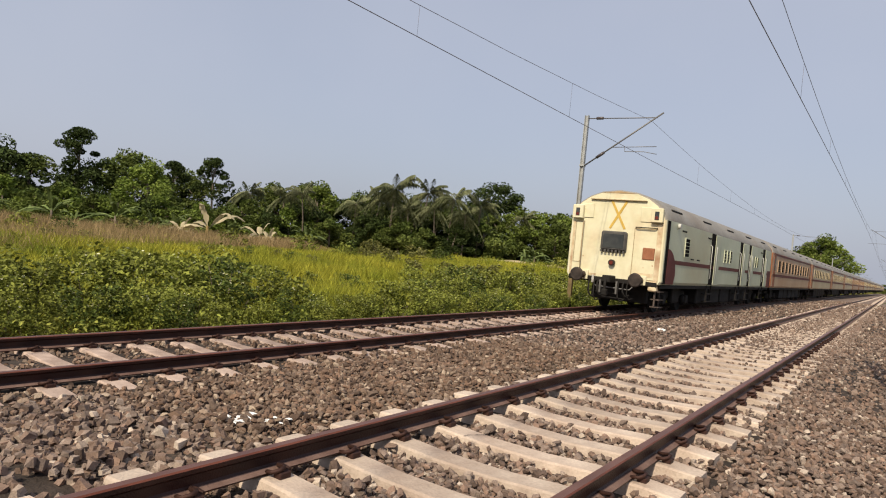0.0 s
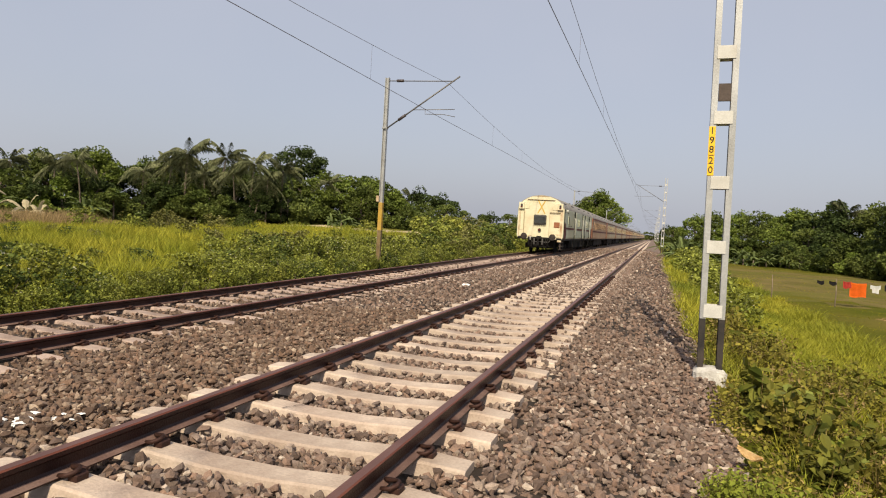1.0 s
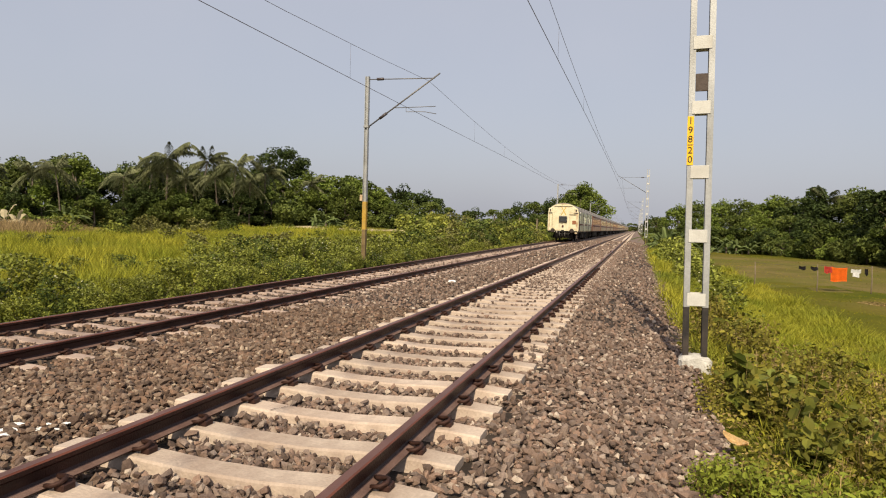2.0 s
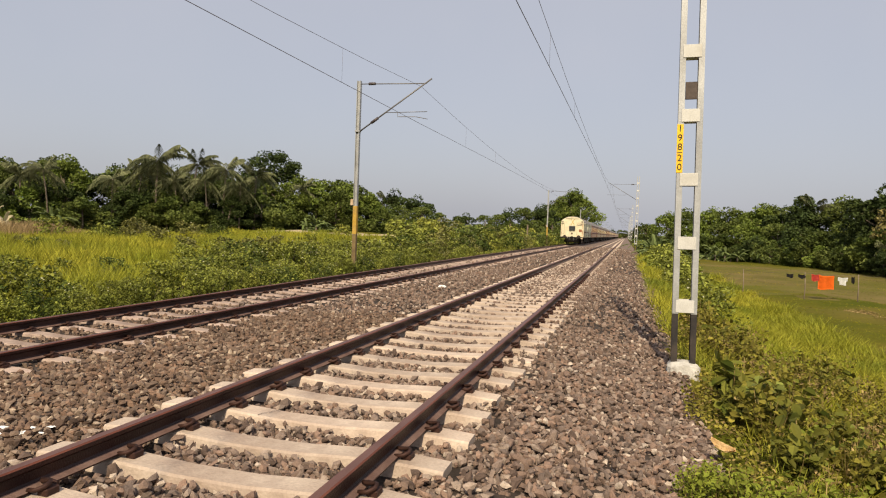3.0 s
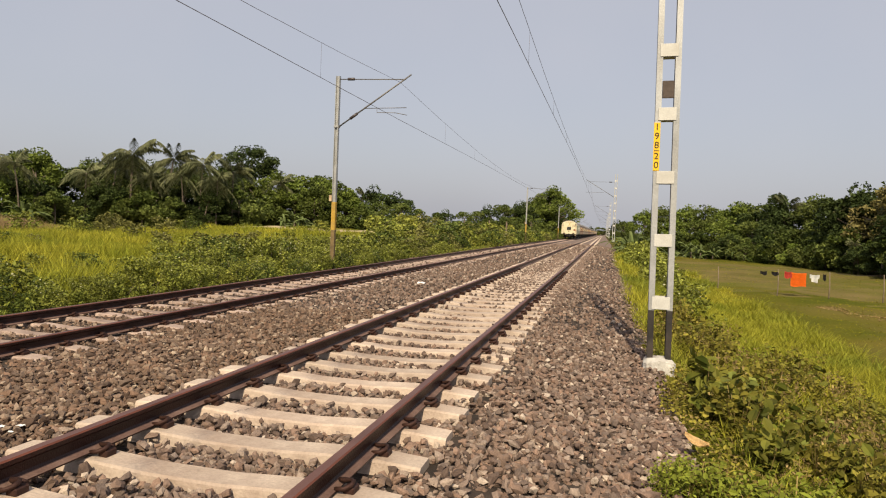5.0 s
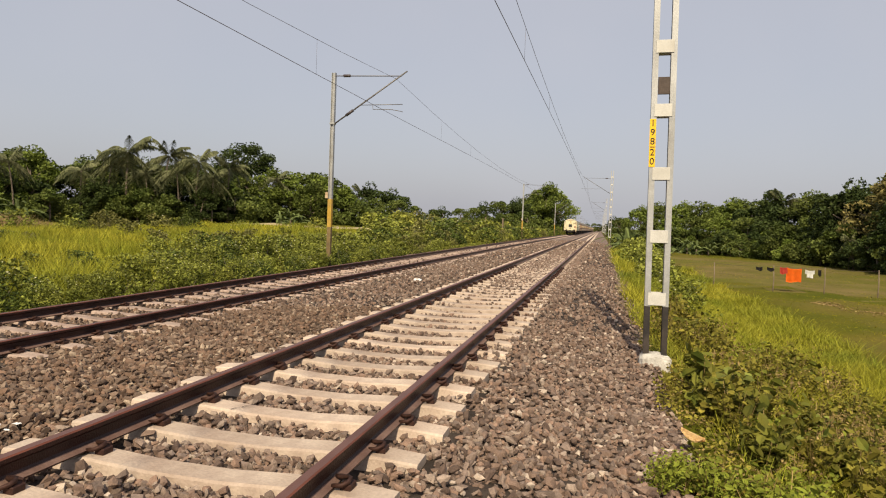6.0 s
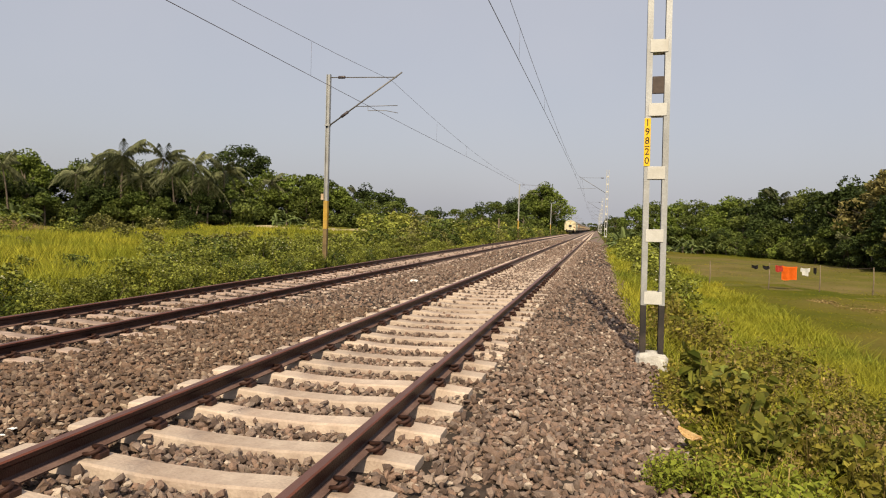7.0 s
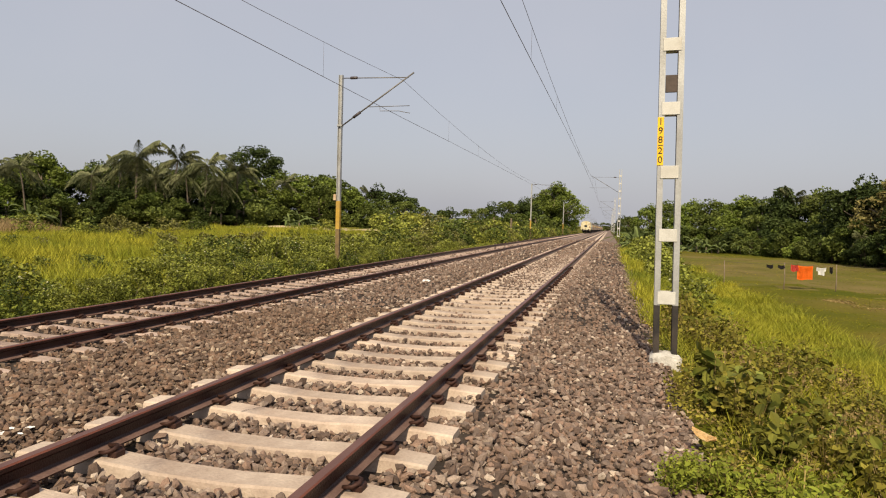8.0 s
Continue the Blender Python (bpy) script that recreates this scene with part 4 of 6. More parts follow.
    arc = [(0.44, 1.05), (1.30, 1.05)] + [(0.44 + 1.02 * math.cos(a), 1.35 + 0.85 * math.sin(a)) for a in np.linspace(0, 1.57, 10)]
    inner, outer = [bm.verts.new((S - 0.02, y, z)) for y, z in arc], [bm.verts.new((S + 0.012, y, z)) for y, z in arc]
    bm.faces.new(outer)
    for i in range(len(arc)):
        j = (i + 1) % len(arc)
        bm.faces.new((inner[i], inner[j], outer[j], outer[i]))
    part("maroon_corner", bm, M["maroon"], co, "rounded maroon painted corner")
    part("corner_strip", box(1.36, 1.52, -0.014, 0.02, 1.10, 2.96, 0.01), M["coach_rust"], co, "rust-streaked corner strip")
    part("corner_strip", box(-1.52, -1.44, -0.014, 0.02, 1.10, 2.9, 0.01), M["coach_rust"], co, "rust-streaked corner strip")
    part("rust_patch", box(0.74, 1.34, -0.008, 0.01, 1.22, 1.34, 0.0), M["coach_rust"], co)
    part("rust_patch", box(-1.40, -0.55, -0.007, 0.01, 1.10, 1.17, 0.0), M["coach_rust"], co)
    part("maroon_corner", box(S - 0.02, S + 0.008, COACH - 1.1, COACH - 0.1, 1.06, 1.98, 0.01), M["maroon"], co)
    for y, w in ((6.3, 0.7), (12.1, 0.62), (14.4, 0.5), (18.4, 0.75)):
        d = part("door", box(S - 0.03, S + 0.006, y, y + w, 1.08, 3.12, 0.01), M["interior_shade"], co, "open doorway, its inner shade painted as a flat dark panel")
        part("door_panel", box(S + 0.006, S + 0.03, y + w - 0.06, y + w + 0.75, 1.08, 3.08, 0.008), M["coach_side"], d)
        for yy in (y - 0.09, y + w + 0.06):
            part("handrail", tube([(S, yy, 1.3), (S + 0.06, yy, 1.34), (S + 0.06, yy, 2.6), (S, yy, 2.64)], 0.016, 6), M["cream_paint"], d)
        bm = bmesh.new()
        for z in (0.4, 0.7):
            add_box(bm, S - 0.2, S + 0.03, y - 0.05, y + w + 0.05, z, z + 0.03)
        add_box(bm, S - 0.06, S - 0.02, y - 0.04, y, 0.4, 1.05)
        add_box(bm, S - 0.06, S - 0.02, y + w, y + w + 0.04, 0.4, 1.05)
        part("step", bm, M["under"], d)
    for y in (2.7,):
        part("window", window_mesh(0.55, 0.62, 4), (M["coach_side"], M["interior_shade"]), co).location = (S, y, 2.35)
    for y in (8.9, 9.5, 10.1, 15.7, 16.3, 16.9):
        part("window", window_mesh(0.3, 0.5, 3), (M["coach_side"], M["interior_shade"]), co).location = (S, y, 2.32)
    for y in (1.9, 5.6, 17.6):
        part("lettering", box(S, S + 0.005, y, y + 0.6, 2.86, 2.92), M["under"], co)
    for y in (3.3, 4.2):
        part("lettering", box(S, S + 0.005, y, y + 0.45, 1.95, 2.0), M["under"], co)
    part("lamp", tube([(S, 1.35, 3.0), (S + 0.10, 1.35, 3.0)], 0.09, 12), M["cream_paint"], co)
    return co


WINDOW = mesh_of("window", window_mesh(0.92, 0.66, 5), M["coach_tan"], M["interior_shade"])
WINDOW_PALE = mesh_of("window", window_mesh(0.92, 0.66, 5), M["coach_buff"], M["interior_shade"])
BODY_TAN = coach_body(M["coach_tan"], M["under"], M["rust_brown"])
BODY_PALE = coach_body(M["coach_buff"], M["under"], M["rust_brown"])


def build_coach(train, k, body, label):
    co = part("coach", body, None, train, label)
    co.location = (0, k * (COACH + 0.55), 0)
    S = HALF + 0.004
    if k < 9:
        coach_common(co)
    else:
        part("bogie", BOGIE, None, co).location = (0, 3.3, 0)
        part("bogie", BOGIE, None, co).location = (0, COACH - 3.3, 0)
    part("waist_band", box(S - 0.012, S + 0.008, 0.4, COACH - 0.4, 1.70, 1.86), M["maroon"], co)
    part("upper_band", box(S - 0.012, S + 0.006, 0.4, COACH - 0.4, 2.98, 3.10), M["maroon"], co)
    for y in (0.5, COACH - 1.3):
        d = part("door", box(S - 0.03, S + 0.008, y, y + 0.8, 1.08, 3.05, 0.01), M["rust_brown"], co)
        part("pane", box(S, S + 0.014, y + 0.2, y + 0.6, 2.1, 2.8, 0.01), M["dark_glass"], d)
    for i in range(11):
        part("window", WINDOW if body is BODY_TAN else WINDOW_PALE, None, co).location = (S, 2.7 + i * 1.6, 2.36)
    part("gangway", box(-0.7, 0.7, -0.5, 0.05, 1.1, 3.35, 0.05), M["under"], co)
    return co


def build_train():
    train = thing("passenger_train", "long receding passenger train with a cream rear coach and tan coaches", "train", pose(FAR_X, TRAIN_ROWS[0][1], FAR_Z))
    build_last_coach(train)
    for k in range(1, 20):
        tan = k in (1, 5, 6, 11)
        build_coach(train, k, BODY_TAN if tan else BODY_PALE, "tan coach with barred windows and maroon bands" if tan else "buff coach with barred windows and maroon bands")
    return train


train = build_train()


# ---- plants ----
def clump_points(rng, centres, radii, per):
    pts = []
    for c, r in zip(centres, radii):
        d = rng.normal(size=(per, 3))
        d /= np.linalg.norm(d, axis=1)[:, None]
        pts.append(np.asarray(c) + d * (np.asarray(r) * rng.uniform(0.55, 1.0, (per, 1)) ** 0.5))
    return np.concatenate(pts)


def tree_template(seed, height, width, mat, trunk=0.3, per=95, leaf=0.46, low=0.3, clumps=30):
    """Trunk with limbs as one part; a crown of leaf clumps as another."""
    rng = np.random.default_rng(seed)
    bm = bmesh.new()
    top = height * 0.72
    bend_x, bend_y = rng.normal(size=2) * 0.05 * height
    add_tube(bm, [(0, 0, -0.5), (bend_x * 0.3, bend_y * 0.3, top * 0.4), (bend_x, bend_y, top)], [trunk, trunk * 0.75, trunk * 0.3], 8)
    cs, rs = [], []
    for i in range(clumps):
        u = rng.uniform(low, 1.0)
        a = rng.uniform(0, 2 * math.pi)
        reach = width / 2 * math.sin(math.pi * min(0.97, (u - low) / (1 - low) * 0.78 + 0.18)) * rng.uniform(0.25, 1.0) ** 0.5
        c = (bend_x + reach * math.cos(a), bend_y + reach * math.sin(a), height * u - 0.4)
        r = width * rng.uniform(0.08, 0.19)
        cs.append(c)
        rs.append((r, r, r * rng.uniform(0.55, 0.85)))
        if i % 3 == 0:
            z0 = min(top, c[2] * 0.75)
            add_tube(bm, [(bend_x * z0 / top, bend_y * z0 / top, z0), ((c[0] + bend_x) / 2, (c[1] + bend_y) / 2, (z0 + c[2]) / 2), c], [trunk * 0.35, trunk * 0.22, trunk * 0.08], 5)
    v, f = small_leaves(rng, clump_points(rng, cs, rs, int(per * 1.9)), leaf * 0.74)
    return mesh_of("trunk", bm, M["bark"]), fast_mesh("crown", v, f, [mat])


def palm_template(seed, height, fronds=26, length=4.2):
    rng = np.random.default_rng(seed)
    bm = bmesh.new()
    lean = rng.normal(size=2) * 0.06 * height
    pts = [(lean[0] * s * s, lean[1] * s * s, -0.5 + (height + 0.5) * s) for s in (0, 0.25, 0.5, 0.75, 1)]
    add_tube(bm, pts, [0.2, 0.16, 0.14, 0.12, 0.11], 8)
    trunk = mesh_of("trunk", bm, M["bark"])
    vs, fs, off = [], [], 0
    for i in range(fronds):
        a = 2 * math.pi * (i * 0.618) + rng.normal() * 0.2
        rise = -0.6 + 1.95 * ((i * 0.37) % 1)
        L = length * rng.uniform(0.8, 1.1)
        n = 22
        s = np.linspace(0.1, 1, n)
        r = L * s * math.cos(rise * 0.75) * (1 - 0.18 * s)
        z = L * (s * math.sin(rise * 0.75) - 0.55 * s ** 2.0 * (0.6 + 0.4 * math.cos(rise)))
        c = np.stack([lean[0] + r * math.cos(a), lean[1] + r * math.sin(a), height + z], 1)
        side = np.array([-math.sin(a), math.cos(a), 0])
        out = np.array([math.cos(a), math.sin(a), 0])
        wide = 0.85 * np.sin(np.pi * np.clip(s, 0.08, 0.95)) ** 0.5
        for sg in (-1, 1):
            tip = c + (side * sg * 0.6 + out * 0.35)[None] * wide[:, None] - np.array([0, 0, 1]) * (wide * rng.uniform(0.35, 0.95, n))[:, None]
            w = (out * 0.07)[None] + np.array([0, 0, 0.03])[None]
            q = np.stack([c - w, c + w, tip + w * 0.35, tip - w * 0.35], 1).reshape(-1, 3)
            vs.append(q)
            fs.append(np.arange(4 * n).reshape(n, 4) + off)
            off += 4 * n
    return trunk, fast_mesh("fronds", np.concatenate(vs), np.concatenate(fs), [M["palm"]])


def banana_template(seed, height, mat, n=9, wide=0.085, steep=(0.7, 1.4), droop=0.6, base=0.25):
    """Broad arching blades, ragged at the rim, on a soft stem."""
    rng = np.random.default_rng(seed)
    bm = bmesh.new()
    add_tube(bm, [(0, 0, -0.3), (0.03, 0, height * base * 0.6), (0.05, 0.02, height * (base + 0.06))], [0.12, 0.10, 0.07], 8)
    stem = mesh_of("stem", bm, M["bark"] if mat is M["banana"] else M["weed_dry"])
    vs, fs, off = [], [], 0
    for i in range(n):
        a = 2 * math.pi * i * 0.39 + rng.normal() * 0.4
        L, k = height * rng.uniform(0.6, 1.0), 12
        rise = steep[0] + (steep[1] - steep[0]) * ((i * 0.618) % 1)
        s = np.linspace(0, 1, k)
        sag = droop * rng.uniform(0.7, 1.3) * math.cos(rise) ** 0.5
        r, z = L * s * math.cos(rise) * 1.1, height * base + L * (s * math.sin(rise) - sag * s ** 2.6)
        w = height * wide * np.sin(np.pi * np.clip(s * 0.86 + 0.08, 0, 1)) ** 0.7 * np.clip((s - 0.12) * 8, 0.12, 1)
        side = np.array([-math.sin(a), math.cos(a), 0])
        c = np.stack([r * math.cos(a), r * math.sin(a), z], 1)
        rag = rng.uniform(0.55, 1.05, (2, k, 1))
        hang = np.array([0, 0, 1]) * (w * rng.uniform(0.2, 0.7, k))[:, None]
        v = np.concatenate([c + side * w[:, None] * rag[0] - hang, c, c - side * w[:, None] * rag[1] - hang])
        f = [(j, j + 1, k + j + 1, k + j) for j in range(k - 1)] + [(k + j, k + j + 1, 2 * k + j + 1, 2 * k + j) for j in range(k - 1)]
        vs.append(v)
        fs.append(np.array(f) + off)
        off += 3 * k
    return stem, fast_mesh("blades", np.concatenate(vs), np.concatenate(fs), [mat])


def plant(name, meshes, part_names, label, category, m, group):
    t = thing(name, label, category, m, group)
    for me, nm in zip(meshes, part_names):
        part(nm, me, None, t)
    return t


def at(x, y, turn=0.0, s=1.0, sink=0.0):
    return Matrix.Translation((x, y, float(terrain(x, y)) - sink)) @ Matrix.Rotation(turn, 4, "Z") @ Matrix.Diagonal((s, s, s, 1))


TREES = {
    "round": tree_template(1, 12, 8.4, M["leaf_dark"], 0.28, 70, 0.42, 0.66, 52),
    "broad": tree_template(2, 9, 9.0, M["leaf_mid"], 0.3, 75, 0.5, 0.15, 38),
    "dark": tree_template(3, 9, 7.5, M["leaf_dark"], 0.28, 74, 0.5, 0.12, 36),
    "tall": tree_template(4, 12, 6.0, M["leaf_dark"], 0.25, 100, 0.40, 0.45, 26),
    "mid": tree_template(5, 8, 8.0, M["leaf_mid"], 0.25, 75, 0.5, 0.1, 38),
    "dry": tree_template(6, 8, 7.0, M["leaf_dry"], 0.25, 90, 0.42, 0.2, 30),
    "bright": tree_template(8, 4.5, 6.0, M["leaf_bright"], 0.15, 80, 0.43, 0.05, 28),
    "fresh": tree_template(9, 9, 8.2, M["leaf_bright"], 0.26, 86, 0.46, 0.1, 38),
    "low": tree_template(7, 4.5, 6.5, M["leaf_mid"], 0.15, 80, 0.42, 0.05, 30),
}
PALMS = [palm_template(21, 10.0, 30, 4.8), palm_template(22, 9.0, 32, 4.7), palm_template(23, 8.0, 28, 4.5)]
BANANA = [banana_template(31, 3.2, M["banana"], 15, 0.06, (0.35, 1.4), 0.75, 0.3), banana_template(32, 3.6, M["banana"], 16, 0.055, (0.3, 1.35), 0.7, 0.34), banana_template(34, 2.6, M["banana"], 13, 0.065, (0.4, 1.3), 0.8, 0.26), banana_template(35, 3.0, M["banana"], 15, 0.05, (0.5, 1.4), 0.72, 0.36)]
BANANA_DRY = banana_template(33, 3.4, M["banana_dry"], 6, 0.085, (0.35, 1.45), 0.75, 0.3)
TREE_LABEL = {"fresh": "bushy fresh-green tree leafy to the ground", "round": "tall tree with a dense round dark green crown", "broad": "broad leafy green tree with layered boughs", "dark": "dense dark green tree with a leafy base", "tall": "tall slender dark green tree",
              "mid": "bushy mid-green tree leafy to the ground", "dry": "tree with a dry olive-brown crown", "low": "low spreading green tree", "bright": "low bright green leafy tree"}


def polar(yaw, r):
    """A place by its bearing to the left of the line, in degrees, and its distance."""
    return 2.4 - r * math.sin(radians(yaw)), r * math.cos(radians(yaw))


def put_tree(kind, x, y, height, rng, group):
    base = {"round": 12, "broad": 9, "dark": 9, "tall": 12, "mid": 8, "dry": 8, "low": 4.5, "bright": 4.5, "fresh": 9}[kind]
    plant("tree", TREES[kind], ("trunk", "crown"), TREE_LABEL[kind], "tree", at(x, y, rng.uniform(0, 6.28), height / base), group)


def build_woods():
    rng = np.random.default_rng(77)
    # the wood beyond the meadow, on the side of the second track
    for yaw in np.arange(74, 17, -2.1):
        x, y = polar(yaw + rng.normal() * 0.4, 112 + rng.normal() * 5)
        h = 9.0 if yaw > 30 else 8.2 - (30 - yaw) * 0.22
        put_tree(rng.choice(["dark", "dark", "mid", "broad"] if yaw > 30 else ["mid", "bright", "broad"]), x, y, h * rng.uniform(0.85, 1.1), rng, "trees beyond the meadow")
    for yaw in np.arange(73, 19, -3.0):
        x, y = polar(yaw + rng.normal() * 0.5, 103 + rng.normal() * 3)
        put_tree(rng.choice(["dark", "mid", "low", "low"]), x, y, rng.uniform(4.4, 6.2), rng, "trees beyond the meadow")
    for yaw in np.arange(73, 31.5, -1.7):
        x, y = polar(yaw + rng.normal() * 0.4, 96 + rng.normal() * 1.5)
        put_tree(rng.choice(["dark", "low", "dark", "mid"] if yaw < 44 else ["bright", "low", "bright", "mid", "dark"]), x, y, rng.uniform(3.6, 5.2), rng, "trees beyond the meadow")
    for yaw, r, h, kind in ((64, 108, 13.6, "tall"), (68.5, 108, 10.8, "dark"), (61, 110, 11.5, "broad"), (57.5, 110, 10.8, "tall"), (54.2, 106, 11.8, "tall"), (49, 108, 9.2, "broad"),
                            (47.0, 112, 9.8, "tall"), (44.4, 112, 9.0, "dark"), (30.3, 110, 12.8, "round"), (25.6, 112, 9.6, "mid"), (28.4, 106, 8.4, "fresh"), (26.8, 106, 7.8, "fresh"), (24.6, 106, 7.6, "fresh"), (45.8, 103, 9.4, "fresh"), (59, 103, 9.6, "fresh"), (22.4, 107, 6.6, "fresh"), (24, 116, 9.4, "broad"), (20.2, 118, 8.6, "dark"), (18.4, 118, 7.8, "dark"), (72, 108, 10.4, "tall"), (41.8, 107, 9.6, "dark"), (40.2, 106, 9.8, "broad"), (38.8, 106, 9.4, "dark"), (37.2, 106, 9.8, "dark"), (35.4, 106, 9.4, "broad"), (33.8, 106, 9.2, "dark"), (32.2, 108, 9.4, "dark"), (42.0, 97, 6.0, "dark"), (40.3, 97, 6.4, "dark"), (38.6, 97, 5.8, "mid"), (37.0, 97, 6.4, "dark"), (35.2, 97, 6.0, "dark"), (33.6, 97, 6.2, "dark"), (48.0, 97, 6.4, "dark"), (46.2, 97, 6.0, "dark")):
        x, y = polar(yaw, r)
        put_tree(kind, x, y, h, rng, "trees beyond the meadow")
    for i, (yaw, r, h) in enumerate(((46.8, 96, 7.4), (48.6, 98, 6.8), (39.5, 97, 9.5), (36.9, 97, 9.2), (34.4, 97, 8.4), (31.9, 97, 7.5), (37.9, 95, 6.6), (35.6, 96, 7.0), (33.1, 95, 6.2), (40.9, 98, 7.8), (42.6, 99, 6.8), (20.9, 118, 6.6), (27.9, 104, 6.8), (51, 101, 7.0))):
        x, y = polar(yaw, r)
        p = PALMS[i % 3]
        plant("palm_tree", p, ("trunk", "fronds"), "coconut palm with drooping feathery fronds", "palm tree", at(x, y, rng.uniform(0, 6), h / (10.0, 9.0, 8.0)[i % 3]), "coconut palms")
    # nearer the line, far ahead
    for yaw, r, h, kind in ((4.9, 200, 15.0, "fresh"), (5.7, 205, 13.6, "mid"), (4.2, 212, 14.0, "fresh"), (6.4, 200, 11.8, "broad"), (7.2, 190, 10.5, "dark"), (8.2, 185, 9.5, "dark"), (9.1, 178, 9.0, "mid"), (10.0, 172, 8.4, "dark"), (11.2, 165, 6.6, "mid"),
                            (12.4, 160, 6.2, "mid"), (13.6, 150, 6.0, "dark"), (15.0, 150, 5.4, "low"), (16.4, 145, 5.8, "mid"), (6.6, 160, 6.0, "low"), (8.6, 140, 4.6, "low"), (10.6, 130, 4.4, "low"), (4.6, 260, 12, "dark"), (3.9, 330, 12, "dark")):
        x, y = polar(yaw, r)
        put_tree(kind, x, y, h, rng, "trees beside the line ahead")
    # beyond the lower field
    for x, y, h, kind in ((8.5, 122, 7.5, "fresh"), (12, 124, 8.4, "broad"), (15.5, 122, 8.4, "fresh"), (19, 120, 8.6, "broad"), (22, 116, 8.8, "fresh"), (25, 112, 9.0, "dark"), (27.5, 106, 9.2, "dark"), (30, 100, 9.5, "mid"),
                          (31.5, 93, 9.8, "dark"), (31, 86, 10.4, "dark"), (33, 80, 10.4, "dry"), (32.5, 74, 9.3, "dark"), (32, 69, 10.4, "dry"), (33, 63, 11.6, "dark"), (35.5, 65, 13.6, "dry"), (35, 58, 12.4, "mid"), (36, 52, 12.0, "dark"), (31, 78, 10.4, "dry"), (10, 119, 5.6, "mid"), (13.5, 119, 6.0, "fresh"), (17, 117, 6.2, "mid"), (20.5, 114, 6.2, "fresh"), (23.5, 109, 6.4, "mid"), (26, 103, 6.6, "dark"), (28.5, 96, 6.6, "mid"), (29.8, 90, 6.8, "dark"), (29.5, 88, 9.8, "dark"), (33.5, 74, 11, "dark"),
                          (29.2, 82, 5.0, "low"), (29.5, 74, 4.6, "low"), (30.5, 67, 5.4, "dark"), (31.5, 60, 5.2, "low"), (33, 54, 5.5, "dark"), (13, 116, 4.2, "low"), (17, 114, 4.4, "low"), (21, 109, 4.4, "low"), (25, 100, 4.6, "low"), (27.6, 92, 4.8, "low"),
                          (26.2, 108, 10.2, "tall"), (24, 122, 9.4, "broad"), (28, 116, 9.6, "mid"), (32, 108, 10, "broad"), (35, 98, 10.5, "mid"), (36, 88, 11, "broad"), (37, 76, 11.5, "mid"), (6, 150, 6, "mid"), (5.5, 190, 7, "dark"), (6.5, 240, 8, "dark"), (8, 300, 9, "dark"), (-14, 640, 9, "dark"), (-4, 660, 8, "mid"), (4, 650, 9, "dark"), (-24, 650, 9, "dark"), (12, 600, 9, "mid"), (-34, 620, 10, "dark"), (1, 700, 9, "dark"), (-9, 690, 9, "mid")):
        put_tree(kind, x + rng.normal() * 0.3, y, h, rng, "trees beyond the lower field")
    for i, (x, y, h) in enumerate(((30.8, 90, 7.0), (31.5, 79, 6.0), (27, 105, 6.0), (28.2, 80, 3.2), (29.0, 75, 2.8), (27.6, 107, 8.2))):
        plant("palm_tree", PALMS[i % 3], ("trunk", "fronds"), "coconut palm with drooping feathery fronds", "palm tree", at(x, y, rng.uniform(0, 6), h / (10.0, 9.0, 8.0)[i % 3]), "coconut palms")
    edge = [(9, 117), (16, 112), (24, 102), (27.5, 90), (28.5, 78), (29.5, 68), (31, 58), (32, 50)]
    for (xa, ya), (xb, yb) in zip(edge, edge[1:]):
        n = int(math.hypot(xb - xa, yb - ya) / 2.6)
        for k in range(n):
            u = k / n
            # nearer stretch takes dark-leaved kinds in place of the wood's deep shade
            put_tree(rng.choice(["low", "low", "bright", "dark"] if ya > 95 else ["dark", "dark", "low"]), xa + (xb - xa) * u + rng.normal() * 0.6, ya + (yb - ya) * u, rng.uniform(2.6, 4.4), rng, "bushes at the field edge")
    # banana plants
    for x, y, s in ((4.4, 61, 0.95), (4.9, 62, 1.15), (4.6, 66, 1.25), (5.4, 64, 1.1), (4.1, 70, 1.2), (5.3, 60, 0.9), (12.8, 109, 0.8), (13.6, 108, 0.95), (14.6, 107, 1.1), (15.3, 107.5, 0.85), (15.9, 106.4, 1.05), (16.8, 106.6, 0.75), (17.6, 106, 0.95), (20.3, 104, 0.7), (*polar(27.6, 91), 1.1), (*polar(26.8, 90), 1.2), (*polar(26.1, 91), 1.0), (*polar(27.1, 88), 0.8), (-28, 97, 1.3), (-30.5, 95, 1.2), (-26, 99, 1.1), *((*polar(yw, 86 + 3 * math.sin(yw * 5)), 1.15 + 0.3 * math.sin(yw * 3)) for yw in (46.5, 47.6, 52.5, 57, 58.5, 60, 61.2, 62.8, 64, 65.5, 67, 68.4, 70, 71.5))):
        plant("banana_plant", BANANA[3 if 3.5 < x < 6 else int(abs(x) * 7) % 3], ("stem", "foliage"), "green banana plant with broad ragged leaves", "banana plant", at(x, y, rng.uniform(0, 6), s * (1.2 if x > 10 else 1.0), 0.5), "banana plants")
    for yaw, r, s in ((54.4, 72, 1.75), (50.3, 76, 1.2), (49.6, 78, 1.0), (56.4, 76, 1.1)):
        x, y = polar(yaw, r)
        plant("banana_plant", BANANA_DRY, ("stem", "foliage"), "pale withered banana plant", "banana plant", at(x, y, yaw, s, 0.5), "withered banana plants")


build_woods()


